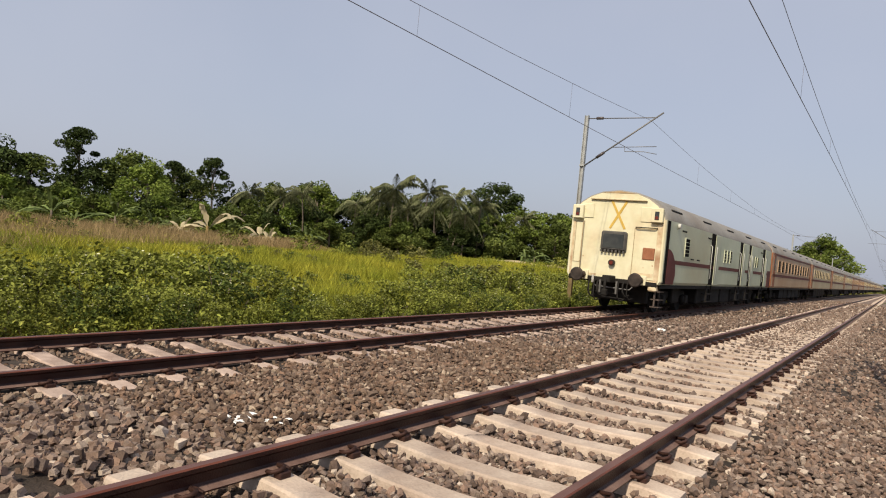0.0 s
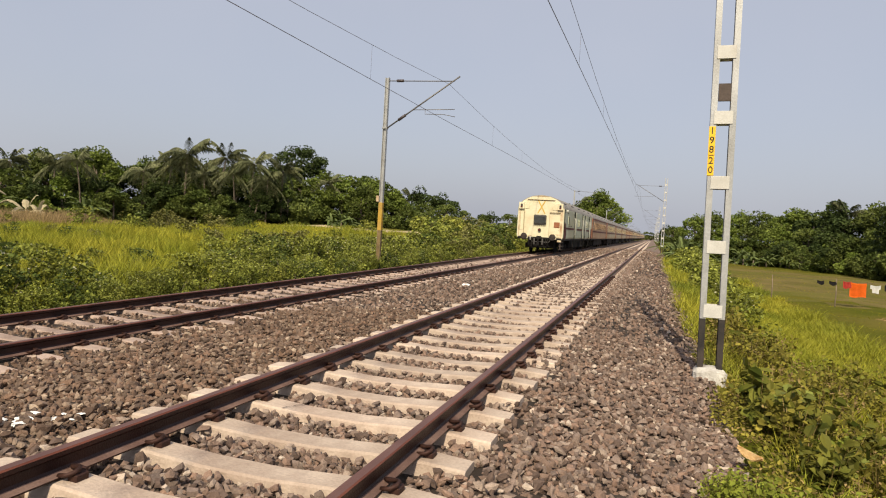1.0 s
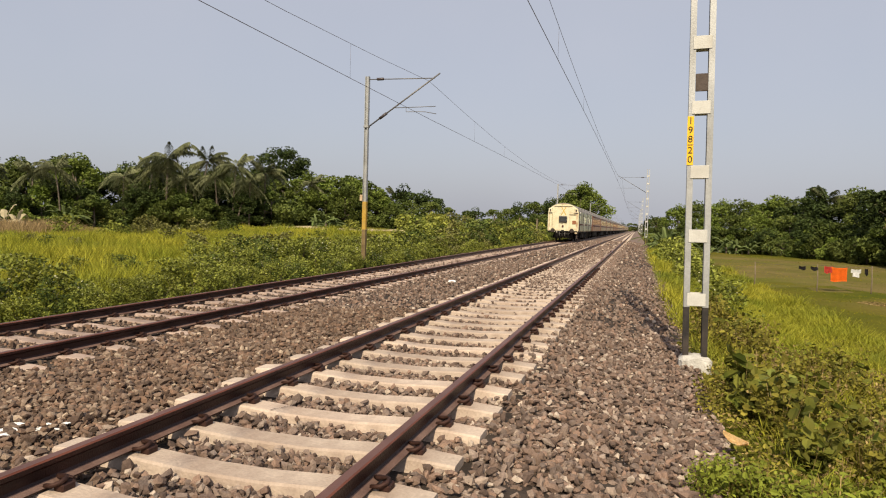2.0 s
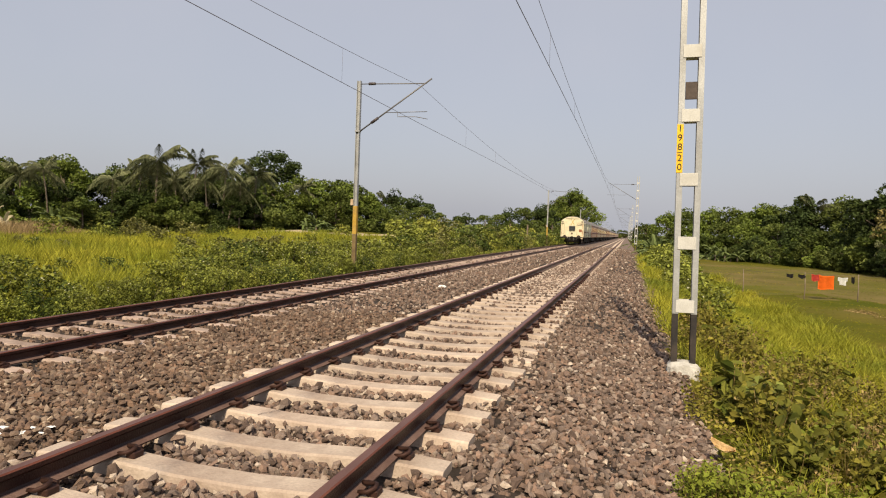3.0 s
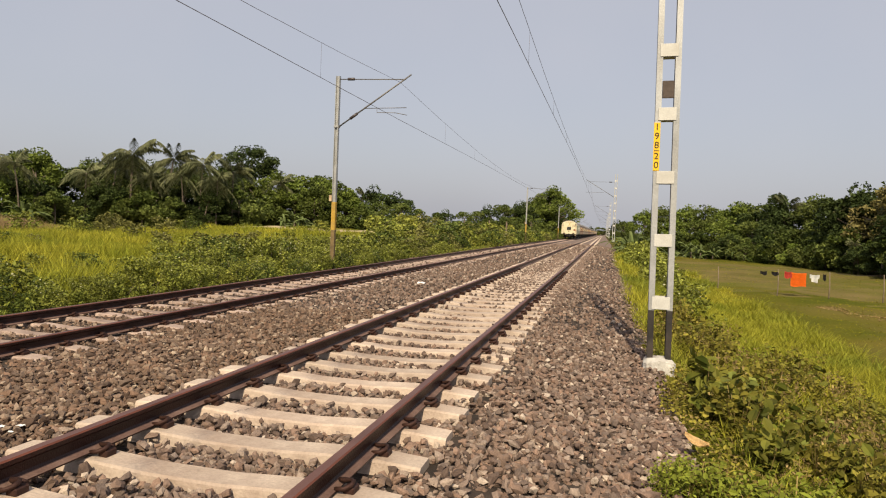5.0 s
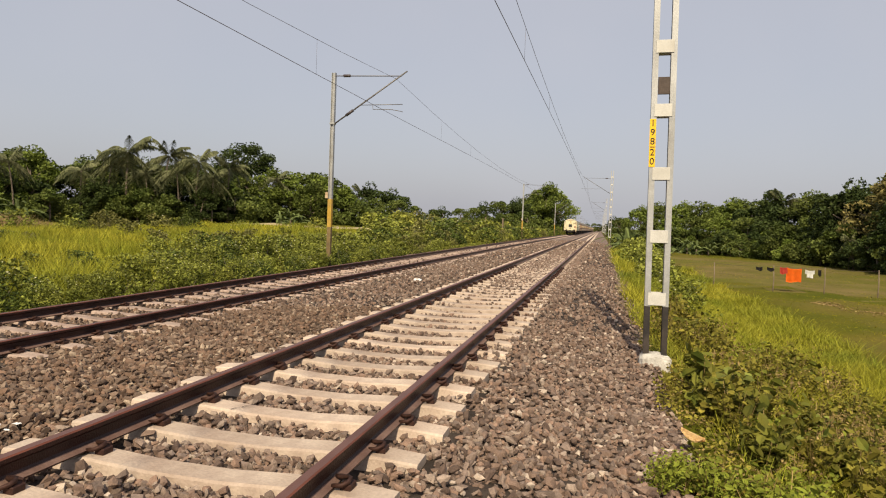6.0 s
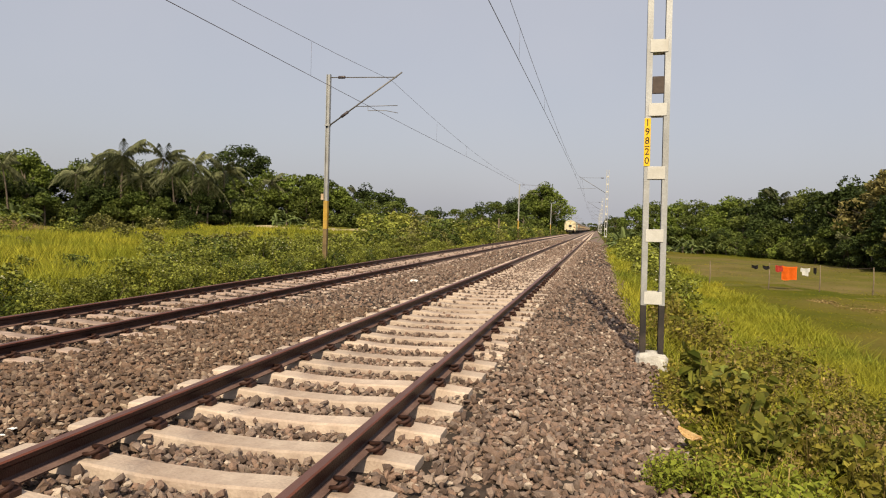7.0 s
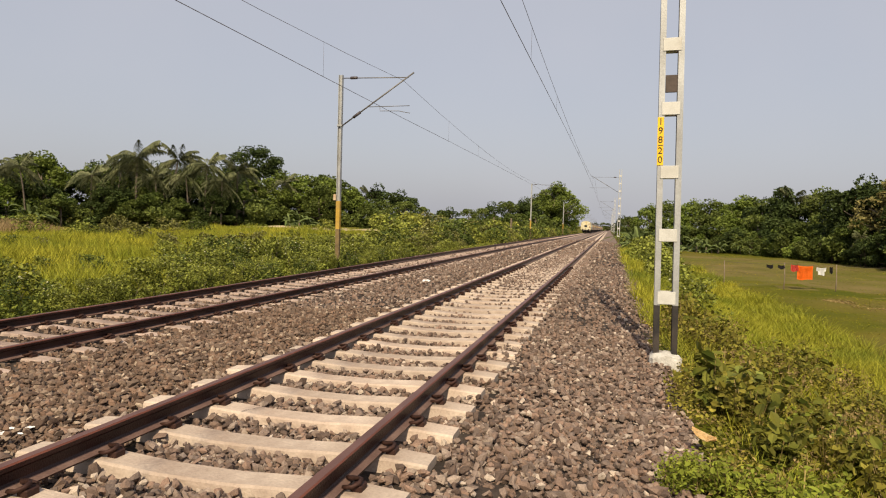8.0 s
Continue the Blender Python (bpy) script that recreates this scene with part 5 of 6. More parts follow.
def shrub_template(seed, height, width, n, size, highlights, mat):
    rng = np.random.default_rng(seed)
    cs, rs = [], []
    for i in range(30):
        a, u = rng.uniform(0, 6.28), rng.uniform(0, 1)
        r = width / 2 * math.sqrt(rng.uniform()) * (1.05 - 0.45 * u)
        k = rng.uniform(0.09, 0.17)
        cs.append((r * math.cos(a), r * math.sin(a), height * (0.10 + 0.86 * u)))
        rs.append((width * k, width * k, height * k * 1.1))
    pts = clump_points(rng, cs, rs, n // 30)
    sets = [leaves(rng, pts, size, 0.55, 0.6)]
    top = pts[pts[:, 2] > height * 0.62]
    if highlights:
        sets.append(leaves(rng, top[rng.choice(len(top), highlights)] + (0, 0, 0.03), size * 0.55, 1.5, 0.9))
    stems = []
    for k in range(9):
        c = np.array(cs[k])
        side = np.array((0.012, 0.006, 0))
        stems.append(np.array([c * (0.15, 0.15, 0) - side - (0, 0, 0.15), c * (0.15, 0.15, 0) + side - (0, 0, 0.15), c + side * 0.4, c - side * 0.4]))
    if not highlights:
        sets.append((np.zeros((0, 3)), np.zeros((0, 4), int)))
    sets.append((np.concatenate(stems), np.arange(36).reshape(9, 4)))
    v, f, i = joined(*sets)
    return (fast_mesh("foliage", v, f, [mat, M["flower"], M["bark"]], i),)


M["leaf_bush_dark"] = leafy("dark_bush_leaf", (0.052, 0.078, 0.018), (0.125, 0.15, 0.036), island=0.55)
M["leaf_bush_dry"] = leafy("dry_bush_leaf", (0.12, 0.125, 0.035), (0.235, 0.22, 0.072), island=0.5)
SHRUBS = [shrub_template(40 + i, 1.25, 1.9, 1450, 0.100, 40, M["leaf_bush_dark" if i == 3 else "leaf_bush"]) for i in range(4)]
SHRUBS_FAR = [shrub_template(50 + i, 1.25, 2.0, 600, 0.155, 10, M[("leaf_bush", "leaf_bush", "leaf_bush_dark", "leaf_bush_dry")[i]]) for i in range(4)]


FAR_SHRUBS = []


def put_shrub(template, label, m, group):
    """Near shrubs are things of their own; those past 62 m are gathered into one mass."""
    if m.translation.y < 62:
        plant("shrub", template, ("foliage",), label, "shrub", m, group)
    else:
        FAR_SHRUBS.append((template[0], m))


def build_far_shrubs():
    vs, fs, idx, off = [], [], [], 0
    for me, m in FAR_SHRUBS:
        n, k = len(me.vertices), len(me.polygons)
        v, f, mi = np.empty(n * 3, np.float32), np.empty(k * 4, np.int32), np.empty(k, np.int32)
        me.vertices.foreach_get("co", v)
        me.loops.foreach_get("vertex_index", f)
        me.polygons.foreach_get("material_index", mi)
        a = np.array(m)
        vs.append(v.reshape(-1, 3) @ a[:3, :3].T + a[:3, 3])
        fs.append(f.reshape(-1, 4) + off)
        idx.append(np.where(mi == 0, (0, 0, 3, 4, 5)[len(idx) * 7 % 5], mi))
        off += n
    thing("distant_shrubs", "mass of leafy green shrubs far along the line", "shrubs", kind="stuff", data=fast_mesh("distant_shrubs", np.concatenate(vs), np.concatenate(fs), [M["leaf_bush"], M["flower"], M["bark"], M["leaf_bush_dark"], M["leaf_mid"], M["leaf_bush_dry"]], np.concatenate(idx)))


def build_shrubs():
    rng = np.random.default_rng(5)
    lab = "leafy green roadside shrub with small pale painted highlights"
    for row, (x0, step, s0) in enumerate(((-8.0, 1.0, 0.55), (-9.0, 1.1, 0.85), (-10.4, 1.25, 1.08), (-12.0, 1.5, 1.12))):
        for y in np.arange(-3.0, 46, step):
            gap = 0.55 + 0.45 * math.sin(y * 0.5 + row * 1.3)
            s = s0 * rng.uniform(0.85, 1.1) * (0.82 + 0.25 * gap)
            x = x0 + rng.normal() * 0.3
            bearing = math.degrees(math.atan2(2.4 - x, y))
            if 39.5 < bearing < 47.5 and row > 0:
                s *= 0.5 if bearing < 46 else 0.75
            if row == 3 and 14 < y < 21:
                continue
            put_shrub(SHRUBS[rng.integers(4)] if y < 32 else SHRUBS_FAR[rng.integers(4)], lab, at(x, y + rng.normal() * 0.2, rng.uniform(0, 6), s), "shrubs beside the line")
    for i in range(46):
        yaw, r = rng.uniform(21, 39), rng.uniform(19, 44)
        x, y = polar(yaw, r)
        if x < -13:
            put_shrub(SHRUBS_FAR[rng.integers(4)] if r > 27 else SHRUBS[rng.integers(4)], lab, at(x, y, rng.uniform(0, 6), rng.uniform(0.65, 1.0)), "shrubs in the meadow")
    for i in range(54):
        x, y = polar(rng.uniform(33, 66), rng.uniform(20, 52))
        if x < -13.5:
            put_shrub(SHRUBS_FAR[rng.integers(4)], lab, at(x, y, rng.uniform(0, 6), rng.uniform(0.28, 0.62)), "shrubs in the meadow")
    for i in range(26):
        x, y = polar(rng.uniform(12, 70), rng.uniform(50, 85))
        put_shrub(SHRUBS_FAR[rng.integers(4)], lab, at(x, y, rng.uniform(0, 6), rng.uniform(0.8, 1.5)), "shrubs in the meadow")
    for i in range(46):
        x, y = polar(rng.uniform(6.5, 20), rng.uniform(62, 135))
        if x < -11.5:
            put_shrub(SHRUBS_FAR[rng.integers(4)], lab, at(x, y, rng.uniform(0, 6), rng.uniform(1.3, 2.5)), "shrubs in the meadow")
    for y in np.arange(46, 190, 2.4):
        s = rng.uniform(1.0, 1.6)
        put_shrub(SHRUBS_FAR[rng.integers(4)], lab, at(-9.6 + rng.normal() * 0.6 - (y > 90), y, rng.uniform(0, 6), s), "shrubs beside the line")
        if y < 150:
            put_shrub(SHRUBS_FAR[rng.integers(4)], lab, at(-12.5 + rng.normal() * 1.2, y, rng.uniform(0, 6), s * 1.15), "shrubs beside the line")
    for y in np.arange(14, 150, 1.7):
        s = rng.uniform(0.55, 0.8) + min(0.55, y * 0.012)
        if y < 27 and rng.uniform() < 0.75:
            continue
        put_shrub(SHRUBS_FAR[rng.integers(2)] if y > 24 else SHRUBS[rng.integers(3)], "leafy green shrub on the embankment edge", at(4.1 + rng.normal() * 0.35 + min(1.2, s - 0.55), y, rng.uniform(0, 6), s), "shrubs on the embankment")


build_shrubs()
build_far_shrubs()


def scatter(rng, n, x0, x1, y0, y1, keep=None):
    x, y = rng.uniform(x0, x1, n), rng.uniform(y0, y1, n)
    if keep is not None:
        k = keep(x, y)
        x, y = x[k], y[k]
    return np.stack([x, y, terrain(x, y)], 1)


def patch(x, y, s=7.0, p=0.0):
    """A slow wave over the ground, 0 to 1, for uneven growth."""
    return 0.5 + 0.5 * np.sin(x / s * 2.1 + 1.7 * np.sin(y / s + p)) * np.cos(y / s * 1.3 + p)


def build_grass():
    rng = np.random.default_rng(9)
    # tall meadow grass beyond the shrubs
    near = scatter(rng, 165000, -48, -9.3, 5, 75, lambda x, y: (y > -x * 0.28) & (rng.uniform(size=len(x)) < 1.25 - np.hypot(x, y) / 90))
    h = 0.34 + 0.34 * patch(near[:, 0], near[:, 1]) + 0.25 * patch(near[:, 0], near[:, 1], 2.2, 4) ** 2
    v, f = blades(rng, near, h, 0.016 + np.hypot(near[:, 0], near[:, 1]) * 0.0006, 1.1)
    thing("meadow_grass", "tall yellow-green meadow grass beyond the shrubs", "grass", kind="stuff", data=fast_mesh("meadow_grass", v, f, [M["grass"]]))
    # brown seeding grass
    ang, r = rng.uniform(44.6, 84, 42000), rng.uniform(0, 1, 42000) ** 1.5
    r = 70 - (9 + 30 * np.clip((ang - 46) / 22, 0, 1)) * r
    ang = ang + rng.normal(size=42000) * 0.7 + 0.9 * np.sin(r * 0.6)
    x, y = 2.4 - r * np.sin(np.radians(ang)), r * np.cos(np.radians(ang))
    roots = np.stack([x, y, terrain(x, y)], 1)
    v, f = blades(rng, roots, (0.85 + 0.6 * patch(x, y, 5, 1)) * np.clip((ang - 42.5) / 4, 0.35, 1) * np.clip(r / 60, 0.6, 1), 0.032, 0.8)
    thing("seeding_grass", "tall reddish-brown seeding grass in the meadow", "grass", kind="stuff", data=fast_mesh("seeding_grass", v, f, [M["grass_red"]]))
    # undergrowth under the shrubs
    low = scatter(rng, 30000, -14, -7.7, 1.5, 60)
    v1, f1 = leaves(rng, low + np.stack([np.zeros(len(low)), np.zeros(len(low)), rng.uniform(0.02, 0.35, len(low))], 1), 0.10, 0.6, 0.5)
    v2, f2 = leaves(rng, scatter(rng, 9000, -8.2, -7.15, 1.5, 50) + (0, 0, 0.06), 0.07, 0.8, 0.6)
    v, f, i = joined((v1, f1), (v2, f2))
    thing("undergrowth", "low green undergrowth beside the second track", "undergrowth", kind="stuff", data=fast_mesh("undergrowth", v, f, [M["leaf_bush"], M["weed"]], i))
    # embankment grass on the near side
    g = scatter(rng, 96000, 2.95, 9.5, -8, 60, lambda x, y: (rng.uniform(size=len(x)) < np.clip(1.2 - y / 55, 0.2, 1)) & (x > 3.2 - 0.012 * y + 0.15 * np.sin(y * 1.7) + np.clip((13 - y) * 0.1, 0, 0.5)))
    d = np.hypot(g[:, 0] - 2.4, g[:, 1])
    v, f = blades(rng, g, 0.12 + 0.36 * patch(g[:, 0], g[:, 1], 1.6, 2), 0.008 + d * 0.0006, 1.5)
    thing("embankment_grass", "long bright green and yellow grass on the embankment slope", "grass", kind="stuff", data=fast_mesh("embankment_grass", v, f, [M["grass"]]))
    low = scatter(rng, 38000, 3.0, 6.4, 3.0, 14, lambda x, y: (rng.uniform(size=len(x)) < np.clip(1.25 - (x - 3.1) * 0.9, 0.22, 1)) & (x > 3.12 + 0.16 * np.sin(y * 2.3) + 0.1 * np.sin(y * 5.1)))
    half = rng.uniform(size=len(low)) < 0.6
    up = np.stack([np.zeros(len(low)), np.zeros(len(low)), rng.uniform(0.01, 0.14, len(low))], 1)
    v, f, i = joined(round_leaves(rng, (low + up)[half], 0.046, 0.8), round_leaves(rng, (low + up * 0.45)[~half], 0.046, 1.0, 0.4))
    thing("ground_weeds", "creeping weeds and dead leaves at the ballast edge", "undergrowth", kind="stuff", data=fast_mesh("ground_weeds", v, f, [M["weed"], M["weed_dry"]], i))
    g = scatter(rng, 90000, 6.5, 40, 16, 105, lambda x, y: (x < y * 0.62 + 4) & (rng.uniform(size=len(x)) < 1.1 - y / 110) & (rng.uniform(size=len(x)) < 0.35 + patch(x, y, 3, 1)) & ((y < 44) | (rng.uniform(size=len(x)) < 0.35)))
    d = np.hypot(g[:, 0] - 2.4, g[:, 1])
    v, f = blades(rng, g, 0.035 + 0.05 * patch(g[:, 0], g[:, 1], 4, 3), 0.010 + d * 0.0005, 3.0)
    thing("field_grass", "short grazed green grass of the lower field", "grass", kind="stuff", data=fast_mesh("field_grass", v, f, [M["grass_short"]]))
    # bare straw-strewn ground in the field
    a, q = rng.uniform(0, 6.28, 1500), rng.uniform(0, 1, 1500) ** 0.8
    which = rng.integers(0, 4, 1500)
    cx, cy, rx, ry = (np.array(t)[which] for t in ((14.6, 13.2, 16.2, 18.4), (33.5, 36.0, 31.0, 35.0), (1.7, 0.7, 1.6, 1.3), (2.2, 0.9, 2.4, 2.4)))
    x, y = cx + rx * q * np.cos(a), cy + ry * q * np.sin(a)
    v, f = leaves(rng, np.stack([x, y, terrain(x, y) + 0.05], 1), 0.15, 3.0, 0.3)
    thing("straw", "dry pale straw lying on a bare patch of the field", "straw", kind="stuff", data=fast_mesh("straw", v, f, [M["weed_dry"]]))


build_grass()


def build_footpath():
    """A pale sandy path along the foot of the wood."""
    v, f = [], []
    for i, yaw in enumerate(np.arange(20.0, 32.1, 0.75)):
        r = 87 + 2.5 * math.sin(yaw * 0.7)
        for j, d in enumerate((-1.0, -0.5, 0.5, 1.0)):
            x, y = polar(yaw, r + d * (1.6 + 0.4 * math.sin(yaw * 2.3)))
            v.append((x, y, float(terrain(x, y)) + (0.14 if 0 < j < 3 else -0.3)))
        if i:
            f += [(4 * i - 4 + j, 4 * i - 3 + j, 4 * i + 1 + j, 4 * i + j) for j in range(3)]
    me = fast_mesh("footpath", v, np.array(f)[:, ::-1], [M["path_sand"]], None, True)
    thing("footpath", "pale sandy footpath along the foot of the wood", "footpath", kind="structure", data=me)


build_footpath()


def weed_template(seed, n_stems, height, leaf, mat, per=10):
    """A clump of broad-leaved weeds: thin stems with leaves along them."""
    rng = np.random.default_rng(seed)
    pts, stems = [], []
    for k in range(n_stems):
        a, out = rng.uniform(0, 6.28), rng.uniform(0.08, 0.36)
        h = height * rng.uniform(0.55, 1.1)
        tip = np.array((out * math.cos(a), out * math.sin(a), h))
        side = np.array((-math.sin(a), math.cos(a), 0)) * 0.006
        stems.append(np.array([-side - (0, 0, 0.1), side - (0, 0, 0.1), tip + side * 0.5, tip - side * 0.5]))
        for u in np.linspace(0.3, 1, per):
            pts.append(tip * (u, u, u) + rng.normal(size=3) * (0.055, 0.055, 0.03))
    lv, lf = round_leaves(rng, np.array(pts), leaf, 0.55)
    v, f, i = joined((lv, lf), (np.concatenate(stems), np.arange(4 * n_stems).reshape(n_stems, 4)))
    return (fast_mesh("foliage", v, f, [mat, M["weed_dry"]], i),)


WEEDS = [weed_template(60, 14, 0.58, 0.125, M["weed_dark"], 9), weed_template(61, 18, 0.48, 0.085, M["weed"], 11), weed_template(62, 26, 0.34, 0.06, M["weed_bright"], 10), weed_template(63, 20, 0.6, 0.07, M["weed"], 13), weed_template(64, 14, 0.5, 0.05, M["weed_dry"], 9)]


def build_weeds():
    rng = np.random.default_rng(14)
    n = 0
    while n < 250:
        x, y = rng.uniform(3.3, 7.2), rng.uniform(3.6, 16.5)
        if x < 3.42 + 0.12 * math.sin(y * 2.1) + (0.3 if 7.8 < y < 9.6 else 0) or (abs(x - POLE_X) < 0.55 and -1.4 < y - POLE_Y < 0.8) or rng.uniform() < (y - 8.5) / 10:
            continue
        if math.hypot(x - 3.2, y - 5.55) < 0.36:
            continue
        k = rng.choice([0, 1, 2, 3, 4], p=[0.10, 0.24, 0.14, 0.20, 0.32])
        if y < 5.4 and x < 4.2:
            k = 2
        plant("weed", WEEDS[k], ("foliage",), "broad-leaved green weed on the embankment edge" if k != 4 else "dry brown weed stalks", "weed", at(x, y, rng.uniform(0, 6), rng.uniform(0.55, 1.12)), "weeds beside the ballast")
        n += 1


def build_large_weeds():
    """Big drooping plants that stand out of the weeds."""
    rng = np.random.default_rng(41)
    big = weed_template(70, 11, 0.62, 0.17, M["weed_dark"], 8), weed_template(71, 9, 0.5, 0.14, M["weed_big"], 8)
    for x, y, s, k in ((3.62, 8.2, 0.85, 0), (3.86, 8.0, 0.85, 1), (3.58, 7.3, 0.75, 0), (4.95, 9.0, 0.8, 0), (5.2, 9.3, 0.7, 1), (4.2, 6.9, 0.65, 1), (4.7, 7.2, 0.7, 0), (5.3, 12.4, 0.7, 1)):
        plant("weed", big[k], ("foliage",), "large drooping broad-leaved green weed", "weed", at(x, y, rng.uniform(0, 6), s), "large weeds beside the ballast")
    for x, y, s in ((2.92, 5.0, 0.5), (3.05, 4.9, 0.65), (3.14, 5.15, 0.6), (3.0, 5.2, 0.45), (3.22, 4.85, 0.7), (2.88, 4.8, 0.45), (3.1, 5.0, 0.6), (3.3, 5.05, 0.6)):
        plant("weed", WEEDS[2], ("foliage",), "low bright green leafy weed at the ballast edge", "weed", at(x, y, rng.uniform(0, 6), s), "weeds beside the ballast")


build_weeds()
build_large_weeds()


# ---- washing line in the lower field ----
def build_washing():
    z0 = float(terrain(13.0, 42.0))
    line = thing("washing_line", "washing line on thin wooden poles in the field", "washing line", pose(0, 42.0, 0))
    xs = (8.8, 12.05, 14.75, 17.5)
    for x in xs:
        part("pole", tube([(x, 0, z0 - 0.4), (x + 0.03, 0, z0 + 0.7), (x - 0.01, 0, z0 + 1.55)], [0.035, 0.03, 0.022], 6), M["wood"], line)
    pts = []
    for a, b in zip(xs, xs[1:]):
        for i in range(6):
            s = i / 6
            pts.append((a + (b - a) * s, 0, z0 + 1.5 - 0.3 * s * (1 - s)))
    part("cord", tube(pts + [(xs[-1], 0, z0 + 1.5)], 0.006, 4), M["wire"], line)
    for nm, x, w, h, zt, mat, lab in (("cloth", 12.72, 0.82, 0.78, 1.42, "cloth_orange", "bright orange cloth hung on the line"), ("cloth", 12.38, 0.42, 0.36, 1.46, "cloth_red", "red cloth hung on the line"),
                                     ("shirt", 13.72, 0.5, 0.42, 1.36, "cloth_white", "white garment hung on the line"), ("cloth", 11.08, 0.36, 0.2, 1.42, "cloth_black", "black cloth hung on the line"), ("cloth", 11.68, 0.4, 0.2, 1.42, "cloth_black", "black cloth hung on the line"), ("cloth", 14.4, 0.16, 0.36, 1.42, "cloth_black", "dark cloth hung on the line")):
        bm = bmesh.new()
        n, m = 12, 8
        g = []
        for j in range(m + 1):
            row = []
            for i in range(n + 1):
                u, q = i / n, j / m
                row.append(bm.verts.new((x + w * u, 0.03 * math.sin(u * 14 + x) * (0.3 + q) + 0.02 * math.sin(q * 5), z0 + zt - h * q - 0.03 * math.sin(u * 6.3 + x * 2) * q - 0.04 * math.sin(math.pi * u))))
            g.append(row)
        for j in range(m):
            for i in range(n):
                if nm == "shirt" and j > 3 and (i < 2 or i > 9):
                    continue
                bm.faces.new((g[j][i], g[j][i + 1], g[j + 1][i + 1], g[j + 1][i])).smooth = True
        bmesh.ops.solidify(bm, geom=bm.faces[:], thickness=0.006)
        thing(nm, lab, "laundry", pose(0, 41.98, 0), "washing on the line", data=mesh_of(nm, bm, M[mat]))


build_washing()


def build_posts():
    for x, y, h in ((-10.4, 84, 3.0), (-15.5, 100, 3.2)):
        thing("post", "thin weathered wooden post among the shrubs", "post", at(x, y), "posts beside the line", data=mesh_of("post", box(-0.07, 0.07, -0.07, 0.07, -0.4, h, 0.01), M["wood"]))


build_posts()


# ---- litter ----
def build_litter():
    rng = np.random.default_rng(3)
    for x, y, s in ((-2.03, 3.70, 0.075), (-1.90, 3.92, 0.03), (-1.83, 3.80, 0.042), (-1.76, 3.96, 0.028), (-1.72, 3.84, 0.02), (-2.62, 17.7, 0.13), (-1.96, 3.60, 0.055), (-2.12, 3.86, 0.05), (-1.90, 3.70, 0.045), (-2.2, 3.66, 0.04)):
        bm = bmesh.new()
        bmesh.ops.create_icosphere(bm, subdivisions=3, radius=1)
        for v in bm.verts:
            k = 1 + 0.5 * noise.noise(v.co * 2.2 + Vector((x * 9, y * 5, 0))) + 0.25 * noise.noise(v.co * 6)
            v.co = Vector((v.co.x * k * s, v.co.y * k * s * 0.6, max(-0.2, v.co.z) * k * s * 0.35))
        thing("plastic_scrap", "crumpled white plastic scrap on the ballast", "litter", pose(x, y, float(terrain(x, y)) + 0.05, 0, 0, rng.uniform(0, 90)), "scraps on the ballast", data=mesh_of("plastic_scrap", bm, M["litter"]))
    bm = bmesh.new()
    g = []
    for j in range(9):
        s = j / 8
        w = 0.055 * math.sin(math.pi * min(0.97, s * 0.9 + 0.06)) ** 0.8
        g.append([bm.verts.new(((s - 0.5) * 0.3, w * q, 0.04 * q * q + 0.06 * (s - 0.5) ** 2 * 4)) for q in (-1, -0.5, 0, 0.5, 1)])
    for a, b in zip(g, g[1:]):
        for i in range(4):
            bm.faces.new((a[i], a[i + 1], b[i + 1], b[i])).smooth = True
    bmesh.ops.solidify(bm, geom=bm.faces[:], thickness=0.006)
    thing("dry_leaf", "large curled pale yellow fallen leaf on the weeds", "leaf", pose(3.19, 5.66, -0.262, 30, 10, -35) @ Matrix.Diagonal((0.72, 0.72, 0.72, 1)), data=mesh_of("dry_leaf", bm, M["dry_leaf"]))


build_litter()


# ---- ballast stones ----
def turned(rng, v, tilt):
    """Each stone of (n, k, 3) turned about the upright and tilted at random."""
    n = len(v)
    a, t = rng.uniform(0, 2 * np.pi, n), rng.normal(size=n) * tilt
    c, s = np.cos(t)[:, None], np.sin(t)[:, None]
    x, z = v[..., 0] * c + v[..., 2] * s, v[..., 2] * c - v[..., 0] * s
    c, s = np.cos(a)[:, None], np.sin(a)[:, None]
    return np.stack([x * c - v[..., 1] * s, x * s + v[..., 1] * c, z], -1)


def stone_arrays(rng, pos, size):
    """Angular stones: shaken boxes, turned at random. 8 corners and 6 faces each."""
    n = len(pos)
    base = np.array([(x, y, z) for z in (-1, 1) for y in (-1, 1) for x in (-1, 1)], float)
    v = base[None] * (1.0, 0.76, 0.6) + rng.uniform(-0.34, 0.34, (n, 8, 3))
    v[:, 4:, :2] *= rng.uniform(0.55, 1.0, (n, 1, 1))
    out = turned(rng, v, 0.6) * np.asarray(size)[:, None, None] + pos[:, None, :]
    f = np.array([(0, 2, 3, 1), (4, 5, 7, 6), (0, 1, 5, 4), (2, 6, 7, 3), (0, 4, 6, 2), (1, 3, 7, 5)])
    return out.reshape(-1, 3), (f[None] + (np.arange(n) * 8)[:, None, None]).reshape(-1, 4)


